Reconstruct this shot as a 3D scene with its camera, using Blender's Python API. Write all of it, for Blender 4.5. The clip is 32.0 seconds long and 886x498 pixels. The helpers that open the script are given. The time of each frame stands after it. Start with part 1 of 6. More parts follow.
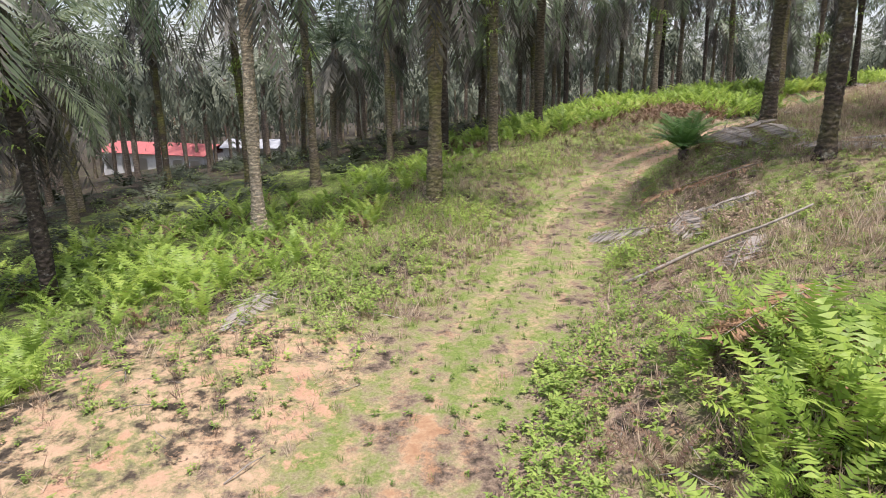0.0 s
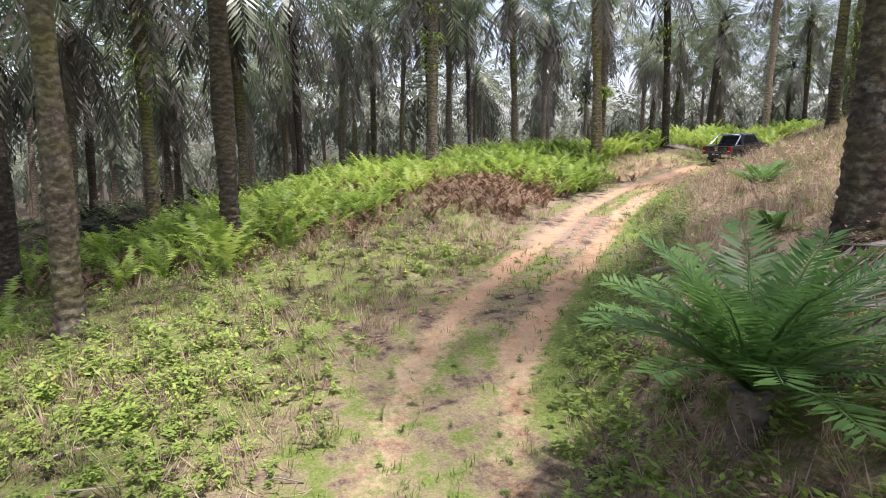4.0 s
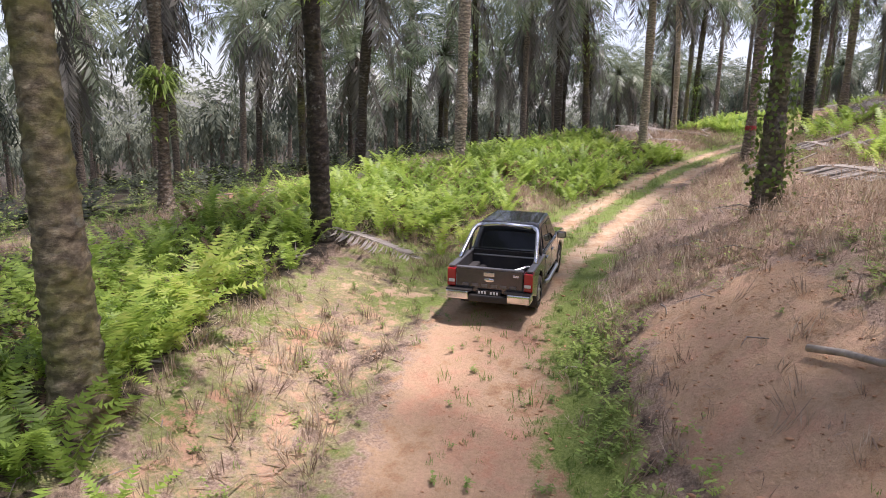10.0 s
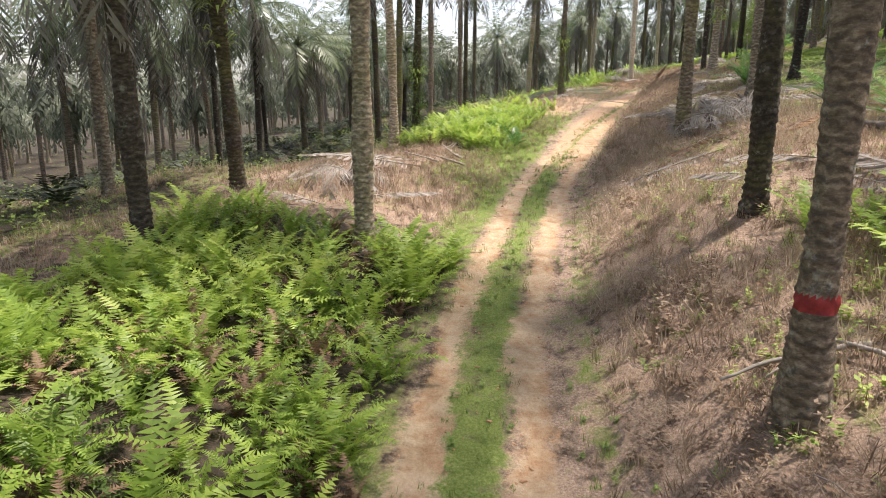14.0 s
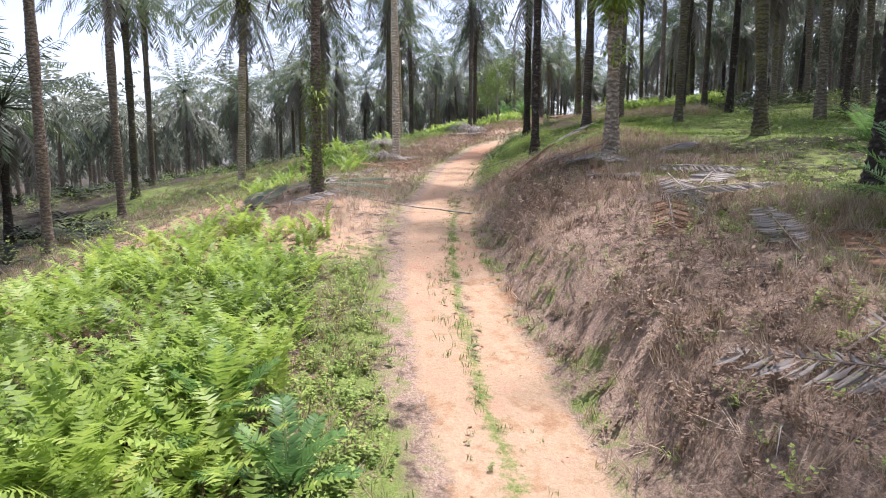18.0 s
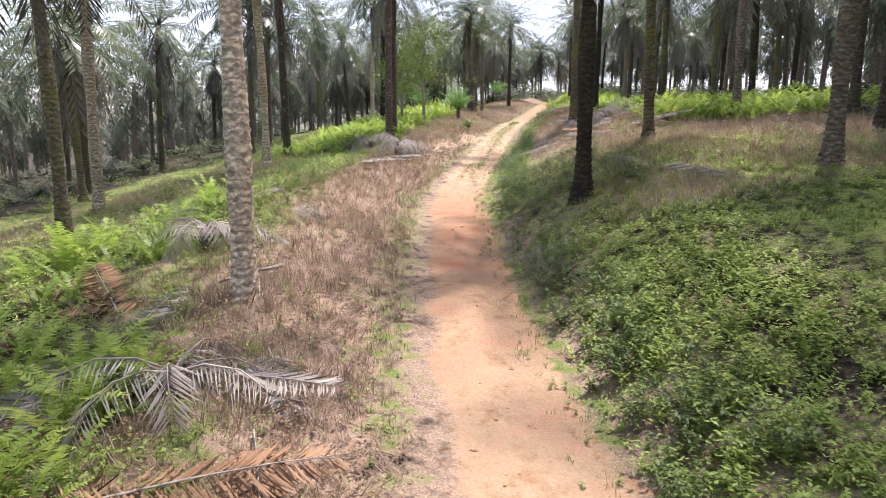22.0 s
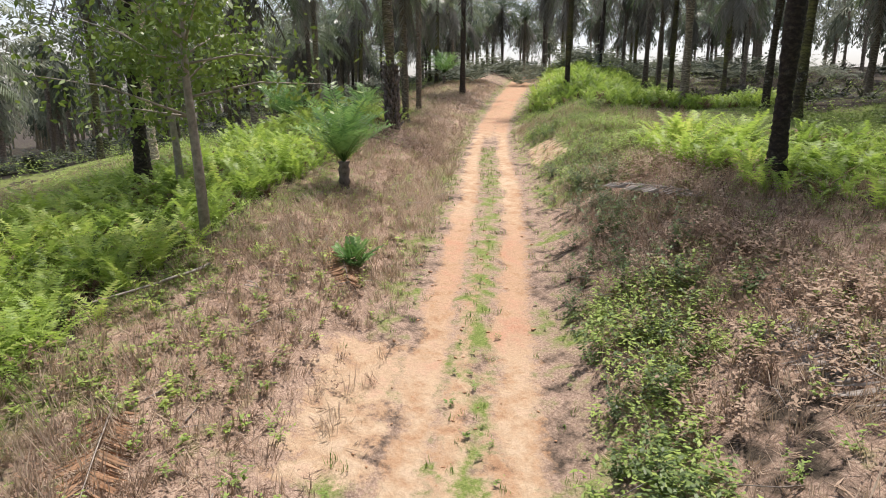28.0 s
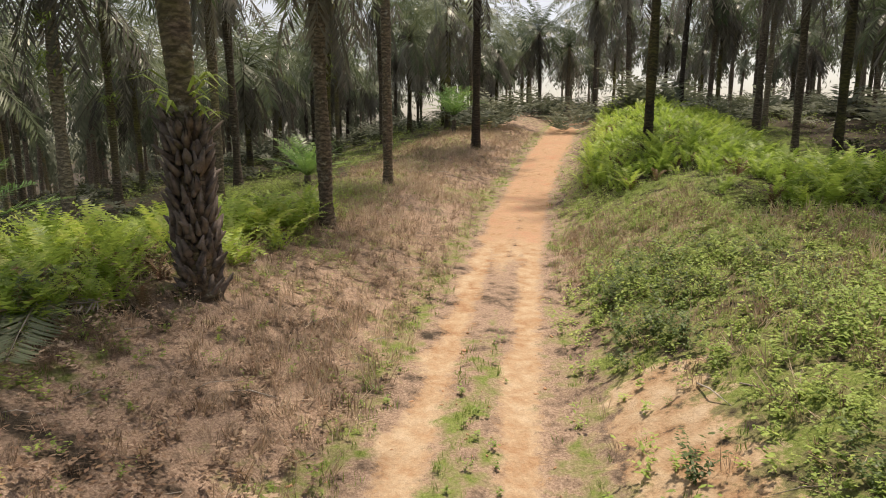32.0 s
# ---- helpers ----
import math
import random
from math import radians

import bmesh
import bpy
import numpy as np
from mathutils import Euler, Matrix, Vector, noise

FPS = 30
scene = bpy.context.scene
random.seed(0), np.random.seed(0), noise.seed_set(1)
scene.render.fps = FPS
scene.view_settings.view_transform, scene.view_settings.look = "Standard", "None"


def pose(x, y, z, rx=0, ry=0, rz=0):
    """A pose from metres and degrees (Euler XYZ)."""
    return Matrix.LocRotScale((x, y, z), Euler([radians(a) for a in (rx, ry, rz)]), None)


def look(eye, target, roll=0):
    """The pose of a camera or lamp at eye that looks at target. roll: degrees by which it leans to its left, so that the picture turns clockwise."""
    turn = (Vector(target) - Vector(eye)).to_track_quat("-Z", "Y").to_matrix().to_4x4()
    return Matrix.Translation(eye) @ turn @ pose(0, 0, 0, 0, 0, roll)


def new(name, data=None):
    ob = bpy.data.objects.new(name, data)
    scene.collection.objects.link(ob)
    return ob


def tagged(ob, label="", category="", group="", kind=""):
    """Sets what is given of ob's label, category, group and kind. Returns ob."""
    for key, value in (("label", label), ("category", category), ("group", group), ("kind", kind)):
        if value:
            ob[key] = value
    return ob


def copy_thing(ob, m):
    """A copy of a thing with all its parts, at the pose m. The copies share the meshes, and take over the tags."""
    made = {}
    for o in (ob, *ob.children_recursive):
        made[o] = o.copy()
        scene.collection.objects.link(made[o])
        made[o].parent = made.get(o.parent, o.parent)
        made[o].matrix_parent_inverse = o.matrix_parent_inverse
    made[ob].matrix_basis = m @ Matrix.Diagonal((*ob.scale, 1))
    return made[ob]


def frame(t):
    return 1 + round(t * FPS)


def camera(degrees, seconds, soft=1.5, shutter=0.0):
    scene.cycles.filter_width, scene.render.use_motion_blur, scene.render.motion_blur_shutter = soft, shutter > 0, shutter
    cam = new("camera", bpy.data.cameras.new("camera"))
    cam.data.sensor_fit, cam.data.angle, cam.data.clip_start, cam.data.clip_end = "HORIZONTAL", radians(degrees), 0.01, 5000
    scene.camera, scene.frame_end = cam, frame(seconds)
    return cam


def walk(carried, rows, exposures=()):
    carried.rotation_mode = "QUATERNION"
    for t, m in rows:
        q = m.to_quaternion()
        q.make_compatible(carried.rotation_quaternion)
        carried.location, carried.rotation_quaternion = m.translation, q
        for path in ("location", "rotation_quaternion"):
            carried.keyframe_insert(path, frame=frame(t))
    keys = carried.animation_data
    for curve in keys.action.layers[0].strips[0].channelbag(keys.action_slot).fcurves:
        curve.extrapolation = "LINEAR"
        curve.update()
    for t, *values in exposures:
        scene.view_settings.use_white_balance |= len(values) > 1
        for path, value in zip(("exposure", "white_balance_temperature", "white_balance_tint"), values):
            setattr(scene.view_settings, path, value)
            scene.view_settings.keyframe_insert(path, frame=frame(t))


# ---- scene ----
cam = camera(67.67, 32.0, 1.0)

PATH = [        # seconds, eye, target, roll
    (0, (-0.09, -0.04, 5.04), (0.001, 9.597, 2.375), -0.46),
    (0.5, (-0.10, 4.02, 4.49), (0.914, 13.632, 1.936), -0.45),
    (1, (0.36, 7.83, 4.08), (2.063, 17.380, 1.644), -0.42),
    (1.5, (1.02, 11.22, 3.77), (3.312, 20.685, 1.506), -0.45),
    (2, (1.81, 14.16, 3.67), (4.484, 23.564, 1.582), -0.60),
    (2.5, (2.61, 17.30, 3.63), (5.548, 26.666, 1.724), -0.75),
    (4.5, (5.85, 24.97, 4.40), (10.192, 33.829, 2.768), 0.55),
    (5, (6.65, 27.38, 4.72), (11.899, 35.745, 3.128), 0.72),
    (5.5, (7.87, 30.77, 5.21), (13.947, 38.477, 3.309), 0.27),
    (6, (8.91, 32.79, 5.49), (15.421, 40.108, 3.481), 0.50),
    (6.5, (10.21, 34.44, 5.77), (16.815, 41.689, 3.826), 0.50),
    (7, (13.02, 37.19, 6.24), (19.508, 44.467, 3.993), 0.63),
    (7.5, (16.03, 40.14, 6.45), (22.499, 47.348, 3.949), 0.55),
    (8, (17.85, 42.13, 6.48), (24.562, 49.145, 4.075), 0.66),
    (8.5, (19.80, 44.32, 6.45), (27.005, 50.893, 4.241), 0.91),
    (9, (22.75, 47.21, 6.46), (30.418, 53.191, 4.135), 0.95),
    (9.5, (24.40, 48.44, 6.42), (32.275, 54.147, 4.120), 1.07),
    (10, (25.26, 49.12, 6.40), (33.362, 54.645, 4.452), 1.13),
    (10.5, (25.51, 49.35, 6.38), (33.712, 54.779, 4.569), 1.15),
    (11, (25.74, 49.51, 6.38), (34.186, 54.694, 5.051), 1.09),
    (11.5, (28.36, 51.17, 6.38), (37.217, 55.654, 5.182), 1.03),
    (12, (32.77, 53.66, 6.59), (42.085, 57.053, 5.272), 0.94),
    (12.5, (37.46, 55.25, 8.07), (46.794, 58.098, 5.894), 0.92),
    (13, (42.27, 56.68, 8.23), (51.733, 59.075, 6.053), 1.22),
    (13.5, (47.50, 57.76, 8.37), (57.045, 59.803, 6.199), 0.90),
    (14, (53.21, 59.00, 8.79), (62.819, 60.426, 6.431), 0.14),
    (14.5, (58.69, 59.15, 8.55), (68.390, 60.118, 6.304), 0.09),
    (16.5, (71.91, 60.32, 8.83), (81.772, 59.635, 7.348), 0.82),
    (17, (76.88, 61.25, 9.39), (86.487, 59.040, 7.701), 0.65),
    (17.5, (80.53, 61.18, 9.99), (89.969, 58.365, 8.262), 0.16),
    (18, (83.42, 61.05, 10.23), (92.887, 58.168, 8.765), 0.11),
    (18.5, (87.76, 59.83, 10.67), (97.283, 57.147, 9.222), 0.16),
    (19, (92.51, 58.49, 11.22), (102.046, 55.990, 9.536), 0.19),
    (19.5, (96.12, 58.31, 11.63), (105.540, 55.323, 10.121), 0.14),
    (20, (100.81, 57.70, 12.22), (110.055, 54.194, 10.709), 0.20),
    (20.5, (107.03, 56.36, 13.06), (115.941, 52.256, 11.129), 0.22),
    (21, (111.85, 54.88, 13.41), (120.677, 50.571, 11.527), 0.38),
    (21.5, (115.82, 53.50, 13.73), (124.576, 49.045, 11.876), 0.38),
    (22, (119.78, 52.02, 13.99), (128.497, 47.454, 12.200), 0.27),
    (22.5, (125.21, 49.88, 14.40), (133.824, 45.098, 12.684), 0.06),
    (23, (131.80, 46.93, 14.74), (139.984, 41.506, 12.848), -0.18),
    (23.5, (135.85, 45.20, 15.04), (143.929, 39.614, 13.192), -0.21),
    (24, (139.59, 43.07, 15.36), (147.679, 37.500, 13.493), -0.33),
    (24.5, (140.91, 39.61, 15.45), (149.860, 35.462, 13.822), -0.43),
    (25, (143.51, 37.97, 15.68), (152.391, 33.630, 14.142), -0.52),
    (25.5, (146.71, 36.47, 16.05), (155.328, 31.642, 14.478), -0.50),
    (26, (150.44, 34.49, 16.54), (158.754, 29.212, 14.774), -0.48),
    (26.5, (153.68, 32.59, 16.90), (161.712, 26.979, 14.906), -0.42),
    (28.5, (160.50, 26.62, 18.69), (168.757, 21.491, 16.331), -0.05),
    (29, (162.03, 25.37, 18.83), (170.340, 20.229, 16.700), -0.03),
    (29.5, (164.93, 22.91, 18.99), (173.348, 17.865, 17.054), -0.13),
    (30, (169.16, 19.19, 19.05), (177.774, 14.575, 16.924), -0.24),
    (30.5, (171.97, 17.01, 19.21), (180.609, 12.464, 17.056), -0.12),
    (31, (173.95, 15.52, 19.26), (182.583, 10.872, 17.282), -0.13),
    (31.5, (176.62, 13.65, 19.37), (185.232, 8.923, 17.493), -0.20),
    (32, (181.00, 10.68, 19.55), (189.607, 5.911, 17.745), -0.26),
]
EXPOSURES = [(0.0, 0.95, 6200.0, 19.0), (2.0, 1.02, 6200.0, 20.0), (4.0, 1.15, 6200.0, 22.0), (5.0, 1.30, 6200.0, 24.0), (6.0, 1.12, 6050.0, 23.0), (7.0, 1.02, 5900.0, 23.0), (8.0, 1.00, 6100.0, 20.0), (9.0, 1.10, 6200.0, 20.0), (10.0, 1.05, 6150.0, 27.0), (11.0, 1.08, 6170.0, 22.0), (12.0, 1.18, 6200.0, 18.0), (13.0, 1.10, 6400.0, 18.0), (14.0, 1.28, 6600.0, 17.0), (15.5, 1.33, 6000.0, 20.0), (17.0, 1.35, 5700.0, 23.0), (18.0, 1.20, 5900.0, 23.0), (19.0, 1.08, 6050.0, 23.0), (20.0, 1.05, 6200.0, 23.0), (21.0, 1.12, 6200.0, 23.0), (22.0, 1.28, 6220.0, 23.0), (23.0, 1.18, 6250.0, 23.0), (25.0, 0.95, 6250.0, 22.0), (26.0, 1.00, 6250.0, 22.0), (28.5, 0.85, 6450.0, 17.0), (29.0, 0.85, 6500.0, 16.0), (30.0, 0.92, 6650.0, 16.0), (31.0, 0.80, 6800.0, 16.0), (32.0, 0.62, 7500.0, 17.0)]
walk(cam, [(t, look(eye, target, roll)) for t, eye, target, roll in PATH], EXPOSURES)

# ---------------------------------------------------------------- world and sun
world = bpy.data.worlds.new("sky")
scene.world = world
world.use_nodes = True
wn = world.node_tree.nodes
sky = wn.new("ShaderNodeTexSky")
sky.sky_type = "NISHITA"
sky.sun_disc = False
SUN_ELEV, SUN_AZ = radians(73), radians(152)   # azimuth clockwise from +y
sky.sun_elevation, sky.sun_rotation = SUN_ELEV, SUN_AZ
sky.air_density, sky.dust_density, sky.ozone_density = 1.0, 1.6, 1.0
wn["Background"].inputs["Strength"].default_value = 0.118
haze = wn.new("ShaderNodeHueSaturation")        # thin cloud: a whiter sky
haze.inputs["Saturation"].default_value = 0.6
haze.inputs["Value"].default_value = 0.95
world.node_tree.links.new(sky.outputs[0], haze.inputs["Color"])
world.node_tree.links.new(haze.outputs[0], wn["Background"].inputs["Color"])
sun = new("sun", bpy.data.lights.new("sun", "SUN"))
sun.data.energy, sun.data.angle, sun.data.color = 3.1, radians(2.5), (1.0, 0.94, 0.85)
to_sun = Vector((math.sin(SUN_AZ) * math.cos(SUN_ELEV), math.cos(SUN_AZ) * math.cos(SUN_ELEV), math.sin(SUN_ELEV)))
sun.matrix_world = look(to_sun * 100, (0, 0, 0))


# ---------------------------------------------------------------- materials
def shader(name):
    m = bpy.data.materials.new(name)
    m.use_nodes = True
    nt = m.node_tree
    return m, nt, nt.nodes["Principled BSDF"]


def node(nt, kind, **inputs):
    n = nt.nodes.new(kind)
    for k, v in inputs.items():
        n.inputs[k.replace("_", " ")].default_value = v
    return n


def noise_of(nt, scale, detail=6.0, rough=0.6, vec=None, coord="Object"):
    n = node(nt, "ShaderNodeTexNoise", Scale=scale, Detail=detail, Roughness=rough)
    if vec is None:
        tc = nt.nodes.new("ShaderNodeTexCoord")
        vec = tc.outputs[coord]
    nt.links.new(vec, n.inputs["Vector"])
    return n.outputs["Fac"]


def ramp(nt, fac, stops):
    r = nt.nodes.new("ShaderNodeValToRGB")
    els = r.color_ramp.elements
    while len(els) < len(stops):
        els.new(0.5)
    for e, (p, c) in zip(els, stops):
        e.position = p
        e.color = (*c, 1) if len(c) == 3 else c
    nt.links.new(fac, r.inputs[0])
    return r.outputs[0]


def math_of(nt, op, a, b=None, c=None, clamp=False):
    n = nt.nodes.new("ShaderNodeMath")
    n.operation, n.use_clamp = op, clamp
    for i, v in enumerate((a, b, c)):
        if v is None:
            continue
        if isinstance(v, (int, float)):
            n.inputs[i].default_value = v
        else:
            nt.links.new(v, n.inputs[i])
    return n.outputs[0]


def mix_of(nt, fac, a, b, mode="MIX"):
    n = nt.nodes.new("ShaderNodeMix")
    n.data_type, n.blend_type = "RGBA", mode
    for sock, v in ((n.inputs["Factor"], fac), (n.inputs[6], a), (n.inputs[7], b)):
        if isinstance(v, (int, float)):
            sock.default_value = v
        elif isinstance(v, tuple):
            sock.default_value = (*v, 1)
        else:
            nt.links.new(v, sock)
    return n.outputs[2]


def attr(nt, name):
    n = nt.nodes.new("ShaderNodeAttribute")
    n.attribute_name = name
    return n.outputs["Fac"]


def bump_of(nt, p, height, strength=0.4, dist=0.02):
    b = node(nt, "ShaderNodeBump", Strength=strength, Distance=dist)
    nt.links.new(height, b.inputs["Height"])
    nt.links.new(b.outputs[0], p.inputs["Normal"])


def leaf_material(name, stops, rough=0.55, translucent=0.25, use_tone=True):
    """Leaves: colour by clump tone and by leaflet, a little light passing through."""
    m, nt, p = shader(name)
    geo = nt.nodes.new("ShaderNodeNewGeometry")
    isl = geo.outputs["Random Per Island"]
    f = math_of(nt, "MULTIPLY", isl, 0.3)
    if use_tone:
        f = math_of(nt, "ADD", f, math_of(nt, "MULTIPLY", attr(nt, "tone"), 0.65), clamp=True)
    else:
        oi = nt.nodes.new("ShaderNodeObjectInfo")
        f = math_of(nt, "ADD", f, math_of(nt, "MULTIPLY", oi.outputs["Random"], 0.65), clamp=True)
    col = ramp(nt, f, stops)
    col = mix_of(nt, 0.35, col, mix_of(nt, noise_of(nt, 9.0), (0.35, 0.35, 0.3), (1.5, 1.5, 1.4)), "MULTIPLY")
    nt.links.new(col, p.inputs["Base Color"])
    p.inputs["Roughness"].default_value = rough
    if translucent:
        tr = nt.nodes.new("ShaderNodeBsdfTranslucent")
        nt.links.new(col, tr.inputs["Color"])
        mx = node(nt, "ShaderNodeMixShader", Fac=translucent)
        out = nt.nodes["Material Output"]
        nt.links.new(p.outputs[0], mx.inputs[1])
        nt.links.new(tr.outputs[0], mx.inputs[2])
        nt.links.new(mx.outputs[0], out.inputs["Surface"])
    return m


M_FERN = leaf_material("fern_green", [(0.0, (0.12, 0.19, 0.035)), (0.4, (0.27, 0.40, 0.07)), (0.75, (0.43, 0.56, 0.11)), (1.0, (0.58, 0.60, 0.17))], 0.5, 0.5)
M_FERN_DRY = leaf_material("fern_brown", [(0.0, (0.10, 0.06, 0.04)), (0.5, (0.21, 0.13, 0.08)), (1.0, (0.33, 0.23, 0.13))], 0.8, 0.15)
M_THATCH = leaf_material("dead_thatch", [(0.0, (0.15, 0.10, 0.07)), (0.4, (0.33, 0.235, 0.165)), (1.0, (0.56, 0.44, 0.32))], 0.85, 0.25)
M_GRASS = leaf_material("grass_green", [(0.0, (0.10, 0.17, 0.03)), (0.5, (0.19, 0.29, 0.05)), (1.0, (0.32, 0.38, 0.12))])
M_STRAW = leaf_material("grass_dry", [(0.0, (0.12, 0.08, 0.055)), (0.3, (0.35, 0.255, 0.18)), (0.65, (0.57, 0.46, 0.345)), (1.0, (0.72, 0.63, 0.49))], 0.85, 0.3)
M_HERB = leaf_material("herb_leaf", [(0.0, (0.12, 0.18, 0.04)), (0.5, (0.26, 0.37, 0.075)), (0.85, (0.39, 0.50, 0.115)), (1.0, (0.53, 0.53, 0.15))], 0.6, 0.35)
M_FROND = leaf_material("palm_leaflet", [(0.0, (0.05, 0.08, 0.04)), (0.5, (0.145, 0.19, 0.10)), (1.0, (0.30, 0.34, 0.21))], 0.36, 0.35, False)
M_FROND_DEAD = leaf_material("dead_palm_leaflet", [(0.0, (0.07, 0.062, 0.052)), (0.5, (0.22, 0.205, 0.175)), (1.0, (0.45, 0.42, 0.37))], 0.85, 0.25, False)
M_FAR = leaf_material("far_palm_leaf", [(0.0, (0.05, 0.065, 0.045)), (0.5, (0.16, 0.185, 0.125)), (1.0, (0.33, 0.35, 0.26))], 0.8, 0.35)
M_LITTER = leaf_material("fallen_frond", [(0.0, (0.18, 0.15, 0.13)), (0.5, (0.36, 0.325, 0.29)), (1.0, (0.56, 0.52, 0.47))], 0.85, 0.1)
M_LITTER_RUST = leaf_material("fallen_frond_rust", [(0.0, (0.17, 0.09, 0.05)), (0.5, (0.34, 0.2, 0.11)), (1.0, (0.45, 0.31, 0.19))], 0.85, 0.05)
# Leaves near black: the plantation's deep shade is put into their colour.
M_SHADE = leaf_material("shade_dark_growth", [(0.0, (0.02, 0.03, 0.012)), (0.5, (0.05, 0.065, 0.03)), (1.0, (0.10, 0.12, 0.06))], 0.6, 0.2)
M_HEDGE = leaf_material("bush_leaf", [(0.0, (0.045, 0.075, 0.018)), (0.5, (0.11, 0.175, 0.04)), (0.85, (0.22, 0.31, 0.07)), (1.0, (0.36, 0.40, 0.11))], 0.5, 0.3)
M_TREE_LEAF = leaf_material("broad_leaf", [(0.0, (0.10, 0.16, 0.03)), (0.5, (0.18, 0.27, 0.05)), (1.0, (0.30, 0.36, 0.09))], 0.45, 0.3)


def bark_material(name="palm_bark", tone=(1.0, 1.0, 1.0), grey=0.55, green=1.0):
    m, nt, p = shader(name)
    oi = nt.nodes.new("ShaderNodeObjectInfo")
    tc = nt.nodes.new("ShaderNodeTexCoord")
    mp = node(nt, "ShaderNodeMapping")
    mp.inputs["Scale"].default_value = (1.0, 1.0, 2.2)
    nt.links.new(tc.outputs["Object"], mp.inputs["Vector"])
    base = ramp(nt, noise_of(nt, 5.0, 8, 0.7, mp.outputs[0]), [(0.3, (0.045, 0.036, 0.03)), (0.5, (0.12, 0.10, 0.082)), (0.72, (0.28, 0.245, 0.205))])
    tint = ramp(nt, oi.outputs["Random"], [(0.0, (0.3, 0.27, 0.25)), (0.35, (0.62, 0.57, 0.52)), (0.6, (1.1, 1.04, 0.96)), (0.8, (1.7, 1.62, 1.5)), (1.0, (2.1, 2.05, 1.9))])
    col = mix_of(nt, 1.0, mix_of(nt, 1.0, base, tint, "MULTIPLY"), tone, "MULTIPLY")
    lich = ramp(nt, noise_of(nt, 2.6, 9, 0.72), [(0.56, (0, 0, 0)), (0.66, (1, 1, 1))])
    col = mix_of(nt, math_of(nt, "MULTIPLY", lich, grey), col, (0.42, 0.42, 0.36))
    moss = ramp(nt, noise_of(nt, 0.7, 6, 0.65), [(0.42, (0, 0, 0)), (0.6, (1, 1, 1))])
    moss = math_of(nt, "MULTIPLY", moss, math_of(nt, "POWER", math_of(nt, "FRACT", math_of(nt, "MULTIPLY", oi.outputs["Random"], 7.3)), 2.6 / green))
    col = mix_of(nt, moss, col, (0.20, 0.20, 0.05))
    wv = node(nt, "ShaderNodeTexWave", Scale=1.7, Distortion=9.0, Detail=4.0)
    wv.inputs["Detail Scale"].default_value = 2.5
    wv.bands_direction = "Z"
    nt.links.new(tc.outputs["Object"], wv.inputs["Vector"])
    gap = ramp(nt, wv.outputs["Fac"], [(0.15, (0.28, 0.26, 0.24)), (0.5, (0.9, 0.88, 0.84)), (0.85, (1.55, 1.5, 1.42))])
    col = mix_of(nt, 0.42, col, gap, "MULTIPLY")
    nt.links.new(col, p.inputs["Base Color"])
    p.inputs["Roughness"].default_value = 0.92
    bump_of(nt, p, noise_of(nt, 14.0, 8, 0.7, mp.outputs[0]), 0.7, 0.03)
    return m


M_BARK = bark_material()
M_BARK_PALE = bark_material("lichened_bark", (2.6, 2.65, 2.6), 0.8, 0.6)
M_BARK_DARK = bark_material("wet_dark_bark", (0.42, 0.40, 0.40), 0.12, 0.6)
M_BARK_MOSS = bark_material("mossy_bark", (1.1, 1.1, 0.95), 0.5, 12.0)


def simple_material(name, base, rough=0.5, metal=0.0, vary=0.25, scale=8.0, bump=0.0, coat=0.0):
    m, nt, p = shader(name)
    lo, hi = tuple(c * (1 - vary) for c in base), tuple(min(1, c * (1 + vary)) for c in base)
    nt.links.new(ramp(nt, noise_of(nt, scale), [(0.3, lo), (0.7, hi)]), p.inputs["Base Color"])
    p.inputs["Roughness"].default_value = rough
    p.inputs["Metallic"].default_value = metal
    p.inputs["Coat Weight"].default_value = coat
    p.inputs["Coat Roughness"].default_value = 0.05
    if bump:
        bump_of(nt, p, noise_of(nt, scale * 3), bump, 0.01)
    return m


M_WOOD = simple_material("weathered_wood", (0.34, 0.30, 0.25), 0.9, 0, 0.4, 6.0, 0.6)
M_LOG = simple_material("rotting_log", (0.17, 0.14, 0.12), 0.95, 0, 0.6, 5.0, 0.9)
M_RED = simple_material("red_paint", (0.30, 0.03, 0.03), 0.7, 0, 0.4, 9.0)
M_CLAY = simple_material("clay_clod", (0.44, 0.25, 0.14), 0.95, 0, 0.3, 4.0, 0.6)


